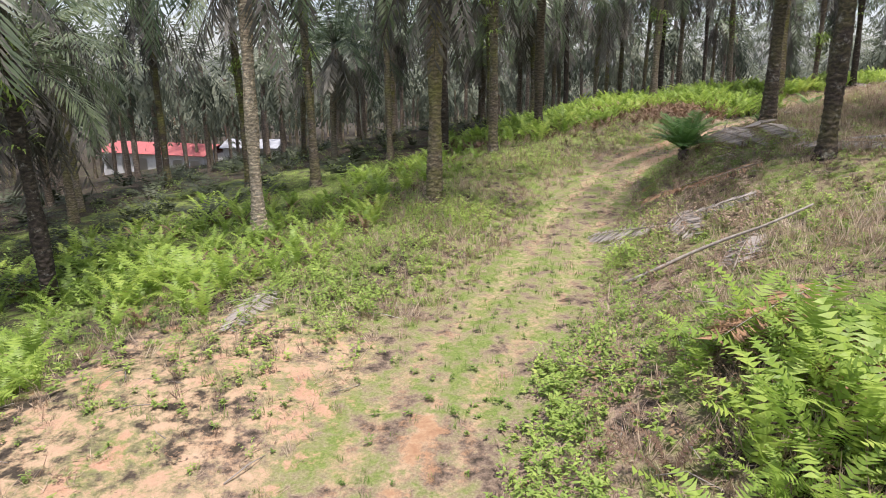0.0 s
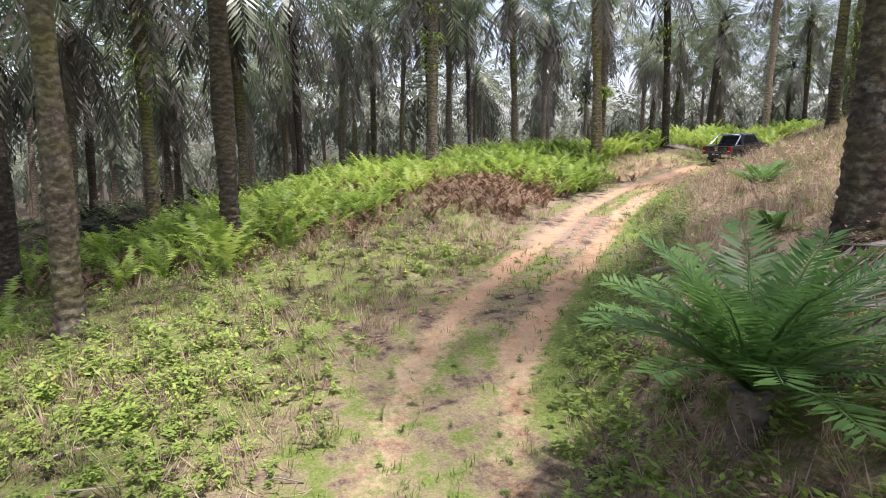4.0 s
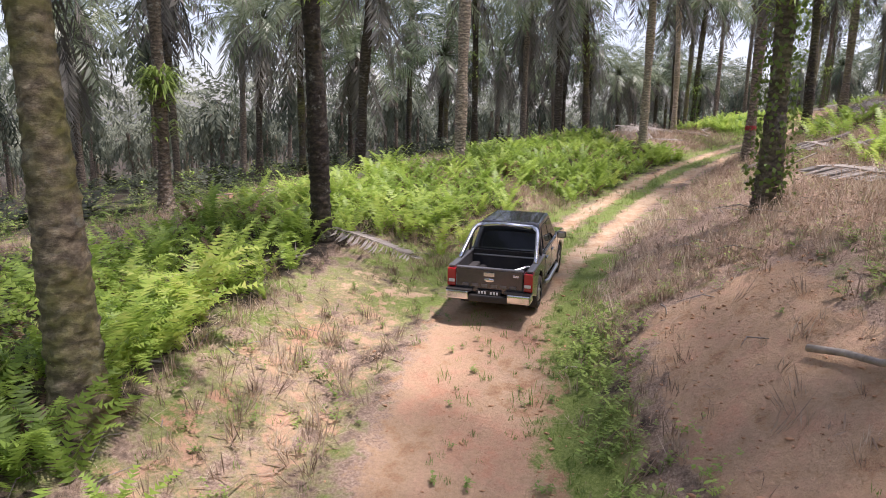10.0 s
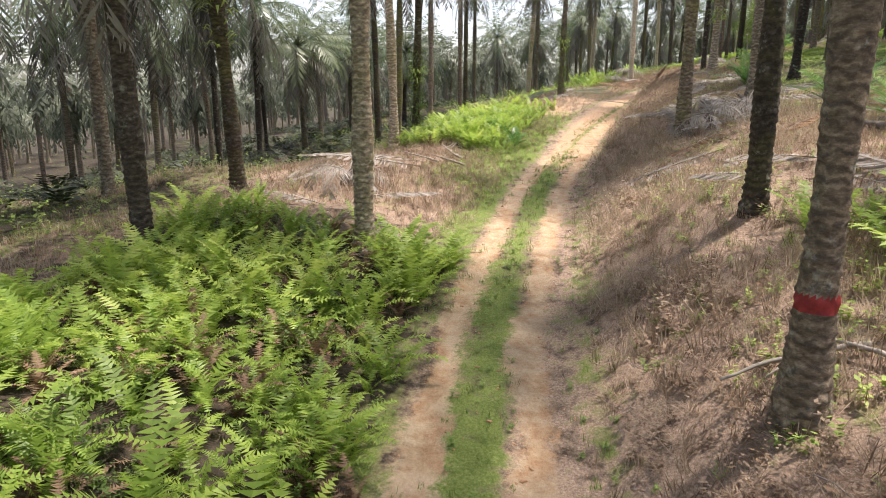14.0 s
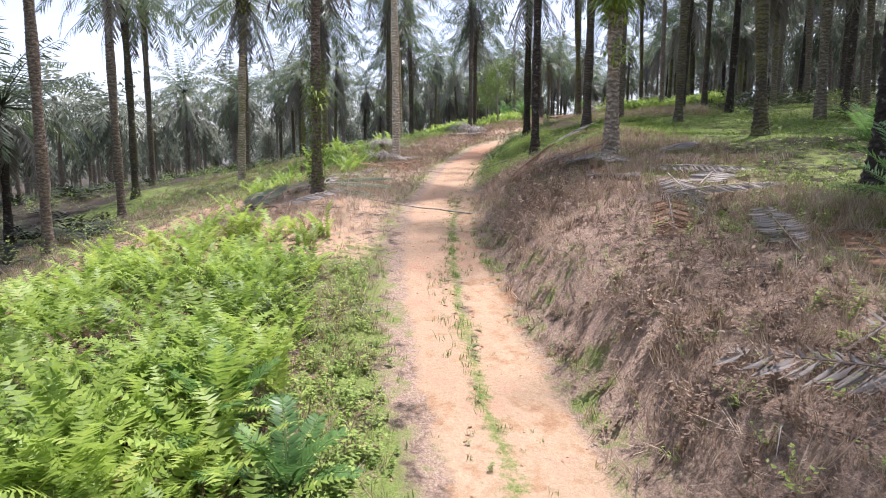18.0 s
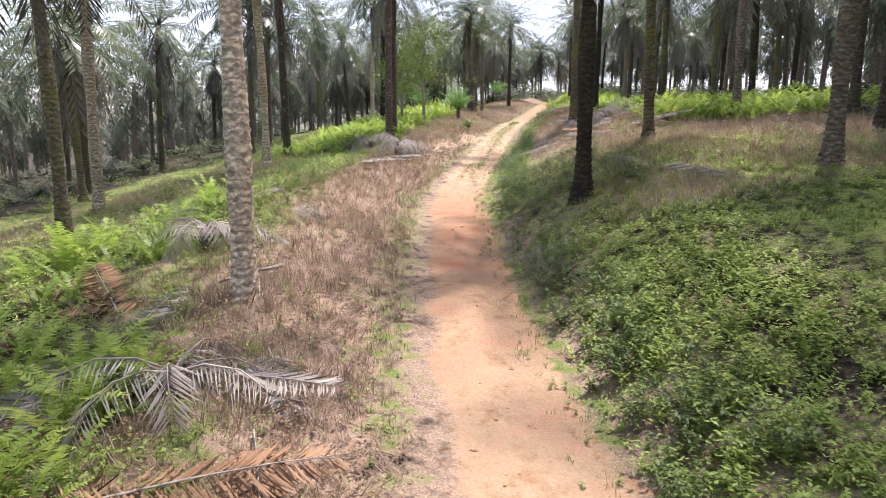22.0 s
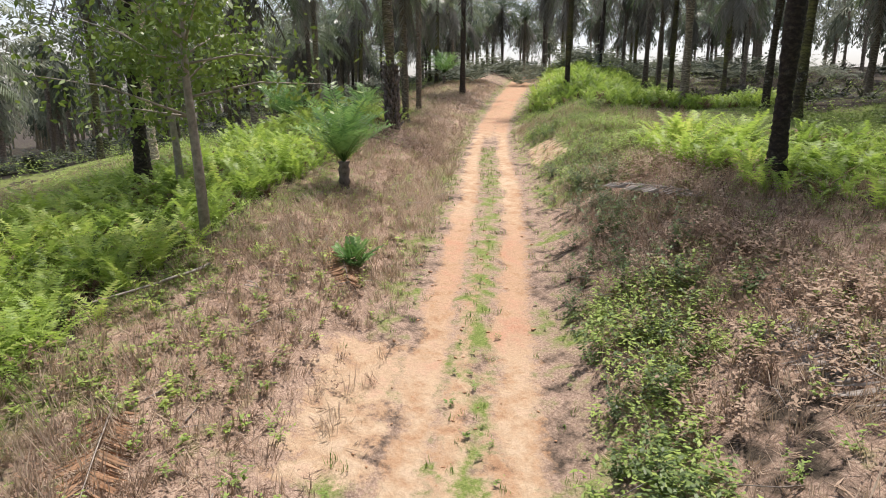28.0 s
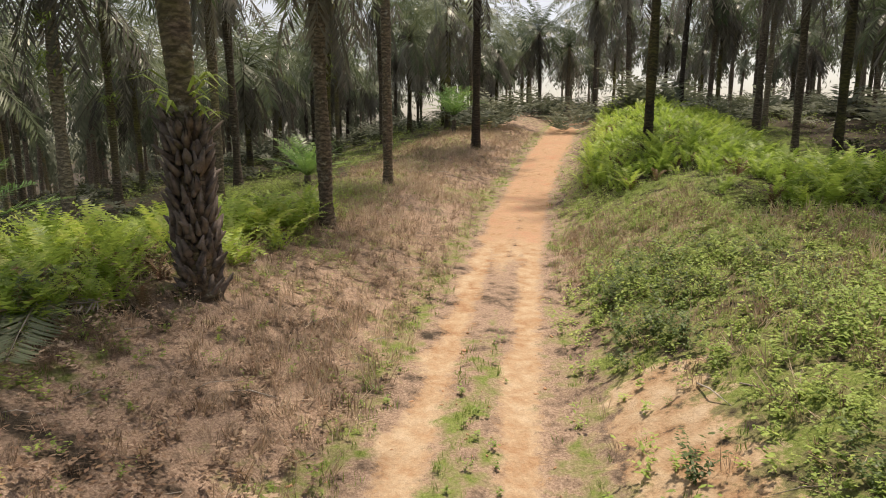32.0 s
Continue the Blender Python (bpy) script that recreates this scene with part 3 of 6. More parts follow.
# zones of growth: kind, from s, to s, from d, to d, soft edge, strength
ZONES = [
    ("fern", 28, 60, -17, -8, 2.0, 1.0), ("fern", 44, 53, -14, -2.2, 1.2, 1.0), ("fern", -14, 24, -14, -8, 2.5, 0.4), ("fern", -10, 1, 4.6, 8, 1.5, 0.6),
    ("fern", 52, 72, -9.5, -5.0, 1.2, 1.0), ("fern", 65, 74.5, -10, -3.2, 1.2, 1.0), ("fern", 77, 95, -10, -1.8, 1.0, 1.0), ("fern", 34, 48, -13, -7.2, 1.2, 0.9),
    ("fern", 113.5, 131, -11, -3.8, 1.2, 1.0), ("herb", 114, 130, -4.4, -2.2, 0.6, 0.7), ("grass", 112, 130, -3.4, -1.6, 0.6, 0.9), ("grass", 108, 132, 6, 13, 2.0, 0.5), ("grass", 104, 114, -5, -1.8, 1.0, 0.8), ("creep", 102, 120, -5, -1.8, 1.0, 0.5), ("stalk", 102, 113, -9, -3, 1.0, 0.6), ("creep", 4, 16, -7.5, -2.4, 1.5, 1.0), ("creep", 16, 36, -8, -1.8, 1.5, 0.55), ("dry", 16, 40, -9, -1.6, 1.5, 0.5), ("creep", -14, 30, 1.6, 3.0, 0.6, 0.8), ("fern", 196, 226, -17, -8, 2.0, 0.9), ("fern", 246, 262, 8, 20, 3, 0.8),
    ("fern", 142, 152, -12, -8.5, 2.0, 0.2), ("fern", 60, 76, 9, 14, 1.5, 0.7), ("fern", 188, 222, 11, 22, 2.5, 0.8),
    ("fern", 27, 37, -12, -6.9, 1.0, 0.9), ("brown", 31, 37, -7.2, -5.0, 1.0, 0.25), ("brown", 36.5, 46.5, -7.0, -2.8, 1.0, 1.0), ("brown", 26, 50, -14, -6, 3.0, 0.2), ("stalk", 150, 190, -6.2, -1.8, 0.8, 1.0), ("thatch", 104, 142, 2.2, 5.2, 0.8, 1.0), ("thatch", 72, 104, 2.4, 4.5, 0.8, 0.5), ("thatch", 30, 52, 3.4, 7, 1.2, 0.5), ("thatch", 232, 250, -7, -2, 1.0, 0.5), ("stalk", 205, 235, -7, -3, 1, 0.7), ("stalk", 28, 46, -7, -3, 1, 0.4), ("stalk", 60, 105, 3, 10, 1, 0.5), ("stalk", 206, 226, 4, 9, 1, 0.9),
    ("herb", -12, 60, 1.9, 3.4, 0.8, 0.7), ("herb", 143, 182, 2.2, 6.5, 1.2, 1.0), ("herb", 164, 192, -12, -6.5, 1.5, 1.0), ("hedge", 166, 186, -11, -7, 1.5, 0.35), ("hedge", 168, 180, 2.6, 7, 1.5, 0.5), ("herb", 224, 243, 2.2, 7, 1.0, 0.9), ("hedge", 236, 242, 2.4, 6, 1.0, 0.5), ("creep", 160, 206, 6, 13, 2.0, 0.35), ("creep", 110, 136, 5, 12, 2.0, 0.4), ("creep", 26, 60, 5, 14, 2, 0.4), ("grass", 26, 60, 4, 14, 2.0, 0.45), ("fern", 82, 92, 7, 11, 1.5, 0.3), ("dry", 70, 78, -11, -2, 1.2, 1.0), ("creep", 70, 80, -12, -2, 1.5, 0.5), ("creep", 70, 100, 4, 12, 2.0, 0.3), ("dry", 243, 251, 2.0, 6.5, 1.0, 1.0), ("creep", 224, 250, -12, -5, 2.0, 0.35), ("creep", 204, 226, -9, -3, 2.0, 0.3), ("creep", 144, 176, 2.2, 14, 1.5, 1.0), ("creep", 221, 245, 2.2, 10, 1.5, 0.5), ("creep", 206, 222, 5, 12, 2.0, 0.25), ("creep", -14, 24, -10, -3.5, 1.5, 0.5), ("dry", 130, 145, 2.2, 12, 1.5, 0.95), ("herb", 174, 206, 2.0, 3.4, 0.6, 1.0), ("hedge", 152, 206, 2.0, 3.3, 0.6, 1.0), ("hedge", 206, 240, 2.4, 4.5, 1.0, 0.6), ("hedge", 24, 40, 2.2, 3.4, 0.6, 0.4),
    ("bare", 229, 236.5, 2.0, 4.0, 0.8, 0.9), ("fern", 222, 250, -14, -7, 2.0, 0.75), ("herb", 210, 262, -22, -9, 3.0, 0.7), ("fern", 150, 158, -8, -6, 1.0, 0.35), ("grass", 144, 158, -9, -4, 1.5, 0.6), ("fern", 150, 172, -13, -8.5, 1.5, 0.25), ("herb", 221, 245, 2.2, 8.5, 1.5, 0.6), ("dry", 204, 224, 2.6, 12, 1.2, 1.0), ("dry", 222, 245, 3.5, 12, 1.5, 0.6), ("fern", 214, 226, 8, 13, 1.5, 0.9), ("grass", 220, 245, 2.0, 10, 1.5, 0.7), ("herb", 140, 176, -14, -6, 2.5, 0.5), ("herb", 0, 26, -9, -3, 2.0, 0.45), ("herb", 110, 122, -5, -2, 1.0, 0.7),
    ("herb", 196, 260, -14, -7, 2.0, 0.5),
    ("grass", -30, 34, -8, 2.6, 2.0, 0.6), ("grass", -14, 30, -34, -8, 3.0, 0.75), ("creep", -14, 28, -24, -9, 3.0, 0.4), ("fern", -14, 18, -30, -16, 3.0, 0.35), ("grass", 112, 127, -0.3, 0.6, 0.3, 0.9), ("grass", 126, 142, 0.3, 1.1, 0.3, 0.9), ("grass", 142, 186, 0.8, 1.5, 0.3, 0.6), ("grass", 66, 112, -0.55, 0.55, 0.3, 0.9), ("grass", 186, 204, 0.9, 1.9, 0.4, 0.6), ("grass", 150, 240, -30, -6, 2.5, 0.7), ("dry", 160, 235, -30, -12, 4.0, 0.6), ("creep", 160, 235, -24, -9, 3.0, 0.45), ("grass", 22, 62, 0.9, 2.6, 0.6, 1.0), ("grass", 60, 118, -2.8, -1.2, 0.8, 0.9), ("grass", 56, 68, 0.7, 2.3, 0.5, 0.9), ("grass", 60, 74, -4.6, -1.4, 1.0, 0.8), ("grass", 104, 118, -0.5, 0.7, 0.3, 0.9), ("grass", 40, 112, -0.5, 0.5, 0.3, 0.75), ("grass", 184, 240, -0.4, 0.5, 0.3, 0.7), ("grass", 156, 200, 1.0, 1.8, 0.4, 0.7), ("dry", 205, 242, -0.6, 0.6, 0.3, 0.9), ("grass", 24, 42, -8, -2, 2.0, 0.6),
    ("grass", 136, 176, 6, 30, 4.0, 0.75), ("grass", 100, 136, 9, 30, 4.0, 0.5), ("grass", -14, 330, -2.5, -1.4, 0.4, 0.6), ("grass", 60, 330, 1.4, 2.4, 0.4, 0.5), ("grass", 130, 240, -22, -9, 3, 0.5), ("grass", 220, 240, 5, 26, 3.0, 0.8), ("grass", 200, 222, 9, 26, 3.0, 0.6), ("grass", 50, 62, -6, -2, 1.0, 0.6),
    ("dry", -10, 30, 2.4, 14, 2.0, 0.7), ("creep", -14, 27, 3, 12, 2.0, 0.5), ("stalk", -8, 26, 3, 8, 1.0, 0.3), ("thatch", 4, 26, 3.0, 6, 1.0, 0.35), ("grass", -14, 27, 3, 13, 2.0, 0.6), ("grass", 18, 34, -12, -2, 2.0, 0.7), ("dry", 24, 118, 2.3, 18, 2.0, 1.0), ("dry", -14, 34, -12, 2, 2.5, 0.6), ("dry", 50, 70, -5, -1.8, 1.0, 0.9),
    ("dry", 96, 136, -14, -2.0, 2.0, 0.85), ("dry", 118, 134, 2.0, 10, 1.5, 1.0), ("dry", 136, 196, -9, -2.0, 1.5, 1.0), ("dry", 164, 206, 4.5, 20, 2.0, 0.9),
    ("dry", 196, 232, -8, -1.8, 1.2, 1.0), ("dry", 232, 262, -8, -2, 1.2, 0.8), ("dry", 60, 100, -16, -9, 2, 0.6),
    ("under", -14, 320, -60, -11, 4, 0.6), ("under", -14, 320, 13, 60, 4, 0.6),
    ("dry", 232, 330, -12, -2.2, 1.5, 0.7), ("grass", 232, 330, 2.2, 20, 2.0, 0.7), ("grass", 232, 330, -24, -6, 2.0, 0.5), ("fern", 255, 300, 4, 14, 2.0, 0.9), ("herb", 240, 275, 2.4, 9, 2.0, 0.6),
    ("grass", 60, 200, -30, -12, 4.0, 0.45), ("dry", 100, 200, -26, -10, 4.0, 0.5), ("dry", 196, 240, 3.0, 8, 2.0, 0.4),
    ("bare", 52, 60, 2.9, 5.8, 0.8, 1.0), ("bare", 52, 63, -4.5, -1.5, 1.0, 0.65), ("bare", 128, 146, -15, -8, 2.0, 0.8), ("bare", 127, 139, -9, -1.5, 2.0, 0.75), ("bare", 203.5, 209, -3.2, -1.0, 0.6, 0.85), ("thatch", 204, 222, 2.6, 6.5, 1.0, 0.7), ("hedge", 205.5, 209.5, 2.6, 4.4, 0.6, 0.4), ("herb", 205.5, 210.5, 2.4, 4.6, 0.6, 1.0), ("fern", 217, 226, 6.5, 10, 1.0, 0.9), ("hedge", 210, 222, 2.0, 3.0, 0.6, 0.6),
    ("bare", 196, 203, -4.6, -2.6, 0.8, 0.7), ("bare", -8, 3, -8.5, -1.0, 2.0, 0.68), ("bare", 22, 31, -1.9, -0.3, 0.8, 0.55), ("bare", 24, 27, 3, 4.5, 0.6, 0.7),
]


def zone(kind, s, d):
    total = np.zeros_like(s)
    for k, s0, s1, d0, d1, soft, strength in ZONES:
        if k == kind:
            a = np.clip((s - s0) / soft + 0.5, 0, 1) * np.clip((s1 - s) / soft + 0.5, 0, 1)
            b = np.clip((d - d0) / soft + 0.5, 0, 1) * np.clip((d1 - d) / soft + 0.5, 0, 1)
            total = np.maximum(total, a * b * strength)
    return total


# ---------------------------------------------------------------- mesh helpers
def part(name, bm, material, parent=None, label="", smooth=False):
    me = bpy.data.meshes.new(name)
    bmesh.ops.recalc_face_normals(bm, faces=bm.faces)
    bm.to_mesh(me)
    bm.free()
    if material:
        me.materials.append(material)
    if smooth:
        me.shade_smooth()
    ob = new(name, me)
    if parent is not None:
        ob.parent = parent
    if label:
        ob["label"] = label
    return ob


def mesh_of(name, verts, tris, material, smooth=False, **attributes):
    """A mesh from arrays of places and triangles."""
    me = bpy.data.meshes.new(name)
    verts, tris = np.asarray(verts, np.float32), np.asarray(tris, np.int32)
    me.vertices.add(len(verts))
    me.vertices.foreach_set("co", verts.ravel())
    me.loops.add(tris.size)
    me.loops.foreach_set("vertex_index", tris.ravel())
    me.polygons.add(len(tris))
    me.polygons.foreach_set("loop_start", np.arange(0, tris.size, 3, dtype=np.int32))
    me.polygons.foreach_set("loop_total", np.full(len(tris), 3, np.int32))
    me.update(calc_edges=True)
    for key, values in attributes.items():
        a = me.attributes.new(key, "FLOAT", "POINT")
        a.data.foreach_set("value", np.asarray(values, np.float32))
    me.materials.append(material)
    if smooth:
        me.shade_smooth()
    return me


def joined(pieces):
    """Several (verts, tris) as one."""
    vs, fs, n = [], [], 0
    for v, f in pieces:
        vs.append(v)
        fs.append(f + n)
        n += len(v)
    return np.vstack(vs), np.vstack(fs)


def turned(v, yaw=0.0, pitch=0.0, roll=0.0):
    m = np.array(Euler((pitch, roll, yaw)).to_matrix())
    return v @ m.T


def scatter(name, templates, xs, ys, zs, scale, yaw, lean, tone, material, label, category):
    """Many small plants as one mesh: a template, turned, leaned and scaled at every place."""
    rng = np.random.default_rng(len(xs) + 7)
    which = rng.integers(0, len(templates), len(xs))
    vs, fs, ts, n = [], [], [], 0
    for k, (tv, tf) in enumerate(templates):
        i = np.where(which == k)[0]
        if not len(i):
            continue
        c, s_ = np.cos(yaw[i]), np.sin(yaw[i])
        v = np.repeat(tv[None], len(i), 0) * scale[i][:, None, None]
        x = v[:, :, 0] * c[:, None] - v[:, :, 1] * s_[:, None]
        y = v[:, :, 0] * s_[:, None] + v[:, :, 1] * c[:, None]
        z = v[:, :, 2]
        x = x + z * lean[i][:, :1]
        y = y + z * lean[i][:, 1:]
        v = np.stack([x + xs[i][:, None], y + ys[i][:, None], z + zs[i][:, None]], 2).reshape(-1, 3)
        f = (tf[None] + (np.arange(len(i)) * len(tv))[:, None, None] + n).reshape(-1, 3)
        vs.append(v)
        fs.append(f)
        ts.append(np.repeat(tone[i], len(tv)))
        n += len(v)
    me = mesh_of(name, np.vstack(vs), np.vstack(fs), material, False, tone=np.concatenate(ts))
    ob = new(name, me)
    return tagged(ob, label, category, kind="stuff")


def blade(p0, p1, p2, width, side):
    """A narrow leaf from p0 over p1 to the tip p2: three triangles."""
    side = np.asarray(side) * width / 2
    v = np.array([p0 - side * 0.6, p0 + side * 0.6, p1 - side, p1 + side, p2])
    return v, np.array([(0, 1, 3), (0, 3, 2), (2, 3, 4)])


def strip_leaf(base, tip, width, up):
    """A lance-shaped leaflet: two triangles."""
    base, tip = np.asarray(base, float), np.asarray(tip, float)
    side = np.cross(tip - base, up)
    side = side / (np.linalg.norm(side) + 1e-9) * width / 2
    mid = base * 0.55 + tip * 0.45
    return np.array([base, mid - side, tip, mid + side]), np.array([(0, 1, 2), (0, 2, 3)])


def tube(points, radii, sides=5):
    """A tapered tube along points."""
    points, radii = np.asarray(points, float), np.asarray(radii, float)
    n = len(points)
    t = np.gradient(points, axis=0)
    t /= np.linalg.norm(t, axis=1)[:, None] + 1e-9
    ref = np.where(np.abs(t[:, 2:3]) > 0.9, np.array([[1.0, 0, 0]]), np.array([[0, 0, 1.0]]))
    a = np.cross(t, ref)
    a /= np.linalg.norm(a, axis=1)[:, None] + 1e-9
    b = np.cross(t, a)
    ang = np.arange(sides) / sides * 2 * math.pi
    v = points[:, None] + radii[:, None, None] * (a[:, None] * np.cos(ang)[None, :, None] + b[:, None] * np.sin(ang)[None, :, None])
    v = v.reshape(-1, 3)
    f = []
    for i in range(n - 1):
        for k in range(sides):
            p, q = i * sides + k, i * sides + (k + 1) % sides
            f += [(p, q, q + sides), (p, q + sides, p + sides)]
    base, tip = len(v), len(v) + 1
    v = np.vstack([v, points[:1], points[-1:]])
    for k in range(sides):
        f.append((base, (k + 1) % sides, k))
        f.append((tip, (n - 1) * sides + k, (n - 1) * sides + (k + 1) % sides))
    return v, np.array(f)


def frond(rng, length, rise, droop, pairs, leaflet, width, hang=0.25, keel=0.5, rachis=0.03, ragged=0.0, stalk=True):
    """A feather leaf along +x from the origin: a tapered rachis that rises and then droops, leaflets on both sides."""
    u = np.linspace(0, 1, 9)
    ang = rise - droop * u ** 1.3
    step = length / 8
    p = np.zeros((9, 3))
    for i in range(1, 9):
        p[i] = p[i - 1] + step * np.array([math.cos(ang[i - 1]), 0, math.sin(ang[i - 1])])
    pieces = [tube(p[::2], (rachis * (1 - 0.85 * u))[::2], 3)] if stalk else []
    for k in range(pairs):
        t = 0.14 + 0.85 * (k + 0.5) / pairs
        q = np.array([np.interp(t, u, p[:, j]) for j in range(3)])
        a = np.interp(t, u, ang)
        fw, up = np.array([math.cos(a), 0, math.sin(a)]), np.array([-math.sin(a), 0, math.cos(a)])
        size = leaflet * (0.35 + 0.65 * math.sin(math.pi * min(1, t * 0.85 + 0.12)) ** 0.7)
        for sgn in (-1, 1):
            if ragged and rng.random() < ragged:
                continue
            j = rng.uniform(0.8, 1.15)
            out = np.array([0, sgn, 0.0]) + fw * rng.uniform(0.45, 0.8) + up * keel * rng.uniform(0.4, 1.2)
            out /= np.linalg.norm(out)
            tip = q + out * size * j + np.array([0, 0, -hang * size * rng.uniform(0.5, 1.5)])
            pieces.append(strip_leaf(q, tip, width, up))
    return joined(pieces)


def fern_clump(rng, fronds, length, pairs):
    """A sword fern: arching fronds, each pinna one narrow pointed leaf."""
    vs, fs, n = [], [], 0
    t = (np.arange(pairs) + 0.5) / pairs
    for k in range(fronds):
        ln = length * rng.uniform(0.7, 1.15)
        ang = rng.uniform(0.95, 1.5) - rng.uniform(0.7, 1.8) * t ** 1.4
        step = ln / pairs
        p = np.cumsum(np.stack([np.cos(ang), 0 * ang, np.sin(ang)], 1) * step, 0)
        fw = np.stack([np.cos(ang), 0 * ang, np.sin(ang)], 1)
        size = ln * 0.125 * (0.3 + 0.7 * np.sin(np.pi * np.minimum(1, t * 0.86 + 0.12)) ** 0.7)
        yaw = k * 2.4 + rng.uniform(-0.4, 0.4)
        off = np.array([rng.uniform(-0.12, 0.12), rng.uniform(-0.12, 0.12), -0.05])
        for sgn in (-1.0, 1.0):
            out = np.array([0, sgn, 0]) + fw * rng.uniform(0.15, 0.45, (pairs, 1)) + np.array([0, 0, 1]) * rng.uniform(-0.35, 0.25, (pairs, 1))
            tip = p + out * size[:, None] * rng.uniform(0.85, 1.1, (pairs, 1))
            tri = np.stack([p - fw * step * 0.48, p + fw * step * 0.42, tip], 1).reshape(-1, 3)
            vs.append(turned(tri, yaw=yaw) + off)
            fs.append(np.arange(3 * pairs).reshape(-1, 3) + n)
            n += 3 * pairs
    return np.vstack(vs), np.vstack(fs)


def grass_tuft(rng, blades, length, spread, width):
    pieces = []
    for k in range(blades):
        a, ln = rng.uniform(0, 6.28), length * rng.uniform(0.5, 1.2)
        o = np.array([math.cos(a), math.sin(a), 0]) * spread
        p0 = np.array([rng.uniform(-0.12, 0.12), rng.uniform(-0.12, 0.12), -0.02])
        side = np.array([-math.sin(a), math.cos(a), 0])
        sw = rng.uniform(0.3, 1.0)
        pieces.append(strip_leaf(p0, p0 + o * sw * ln + np.array([0, 0, ln * rng.uniform(0.55, 1.0) / (0.6 + spread)]), width, np.cross(side, (0, 0, 1.0)) + (0, 0, 0.6)))
    return joined(pieces)


def herb(rng, stems, leaves, length, leaf):
    pieces = []
    for k in range(stems):
        a = rng.uniform(0, 6.28)
        tip = np.array([math.cos(a) * length * rng.uniform(0.2, 0.7), math.sin(a) * length * rng.uniform(0.2, 0.7), length * rng.uniform(0.5, 1.1)])
        for i in range(leaves):
            t = rng.uniform(0.15, 1.0)
            q = tip * t
            b = rng.uniform(0, 6.28)
            ln = leaf * rng.uniform(0.6, 1.3)
            pieces.append(strip_leaf(q, q + np.array([math.cos(b), math.sin(b), rng.uniform(-0.5, 0.35)]) * ln, ln * 0.5, np.array([0, 0, 1.0])))
    return joined(pieces)


# ---------------------------------------------------------------- ground
def axis_steps(lo, hi, fine, wide_lo, wide_hi, coarse):
    inner = np.arange(lo, hi, fine)
    a = np.arange(wide_lo, lo, coarse)
    b = np.arange(hi, wide_hi, coarse)
    far = np.array([12, 30, 60, 110, 200, 400, 800, 1600.0])
    return np.r_[wide_lo - far[::-1], a, inner, b, wide_hi + far]


def build_ground():
    xs, ys = axis_steps(-26, 246, 0.6, -110, 330, 2.5), axis_steps(-40, 84, 0.6, -140, 200, 2.5)
    gx, gy = np.meshgrid(xs, ys)
    h, s, d = height(gx.ravel(), gy.ravel(), True)
    nx, ny = len(xs), len(ys)
    i = np.arange(ny - 1)[:, None] * nx + np.arange(nx - 1)[None]
    i = i.ravel()
    tris = np.concatenate([np.stack([i, i + 1, i + nx + 1], 1), np.stack([i, i + nx + 1, i + nx], 1)])
    fern, herbs = zone("fern", s, d), zone("herb", s, d)
    # Under ferns grass and straw give way to mould, darkening the gaps like shade.
    green = np.maximum(zone("grass", s, d), herbs * 0.5) * (1 - 0.8 * fern)
    green = np.maximum(green, (0.22 + 0.2 * wave(gx.ravel(), gy.ravel(), 4.0, 3.0)) * (1 - fern))
    worn = np.interp(s, [-20, 0, 8, 22, 34, 48, 54, 62, 68, 106, 114, 132, 138, 172, 180, 200, 208, 240, 250, 300],
                     [0.3, 0.3, 0.05, 0.05, 0.25, 0.3, 0.7, 0.65, 0.0, 0.05, 0.6, 0.7, 0.7, 0.55, 0.45, 0.5, 0.4, 0.0, 0.6, 0.8])
    red = np.interp(s, [-20, 4, 12, 22, 28, 34, 44, 50, 60, 66, 110, 118, 150, 160, 166, 176, 182, 196, 206, 212, 218, 224, 246, 252, 300], [0.5, 0.5, 0.15, 0.2, 0.6, 0.5, 0.25, 0.55, 0.55, 0.25, 0.3, 0.48, 0.52, 0.58, 0.75, 0.72, 0.45, 0.2, 0.3, 0.6, 0.6, 0.15, 0.1, 0.6, 0.6])
    rutted = np.interp(s, [-20, 0, 10, 22, 26, 40, 200, 262], [0.35, 0.4, 0.35, 0.45, 0.9, 1, 1, 1])
    median = np.interp(s, [-20, 60, 66, 110, 118, 134, 144, 152, 165, 178, 200, 215, 240, 262], [0, 0, 0.5, 0.6, 0.75, 0.9, 0.5, 0.3, 0.4, 0.6, 0.8, 0.7, 0.7, 0.3])
    strip = np.interp(s, [118, 130, 150, 178, 186], [0.1, 0.7, 1.1, 1.1, 0.1])
    me = mesh_of("ground", np.stack([gx.ravel(), gy.ravel(), h], 1), tris, M_GROUND, True, off=d - np.interp(s, [100, 112, 170, 184], [0, 0.3, 0.3, 0]), strip=d - strip, median=median, green=green,
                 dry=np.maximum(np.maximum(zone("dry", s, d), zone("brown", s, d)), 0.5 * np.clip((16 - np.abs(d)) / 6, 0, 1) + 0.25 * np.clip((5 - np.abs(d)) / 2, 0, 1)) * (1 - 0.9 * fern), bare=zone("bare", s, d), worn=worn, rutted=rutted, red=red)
    tagged(new("ground", me), "hilly laterite soil with wheel tracks, dry grass and leaf litter", "ground", kind="structure")


build_ground()

# ---------------------------------------------------------------- oil palms
RNG = np.random.default_rng(5)


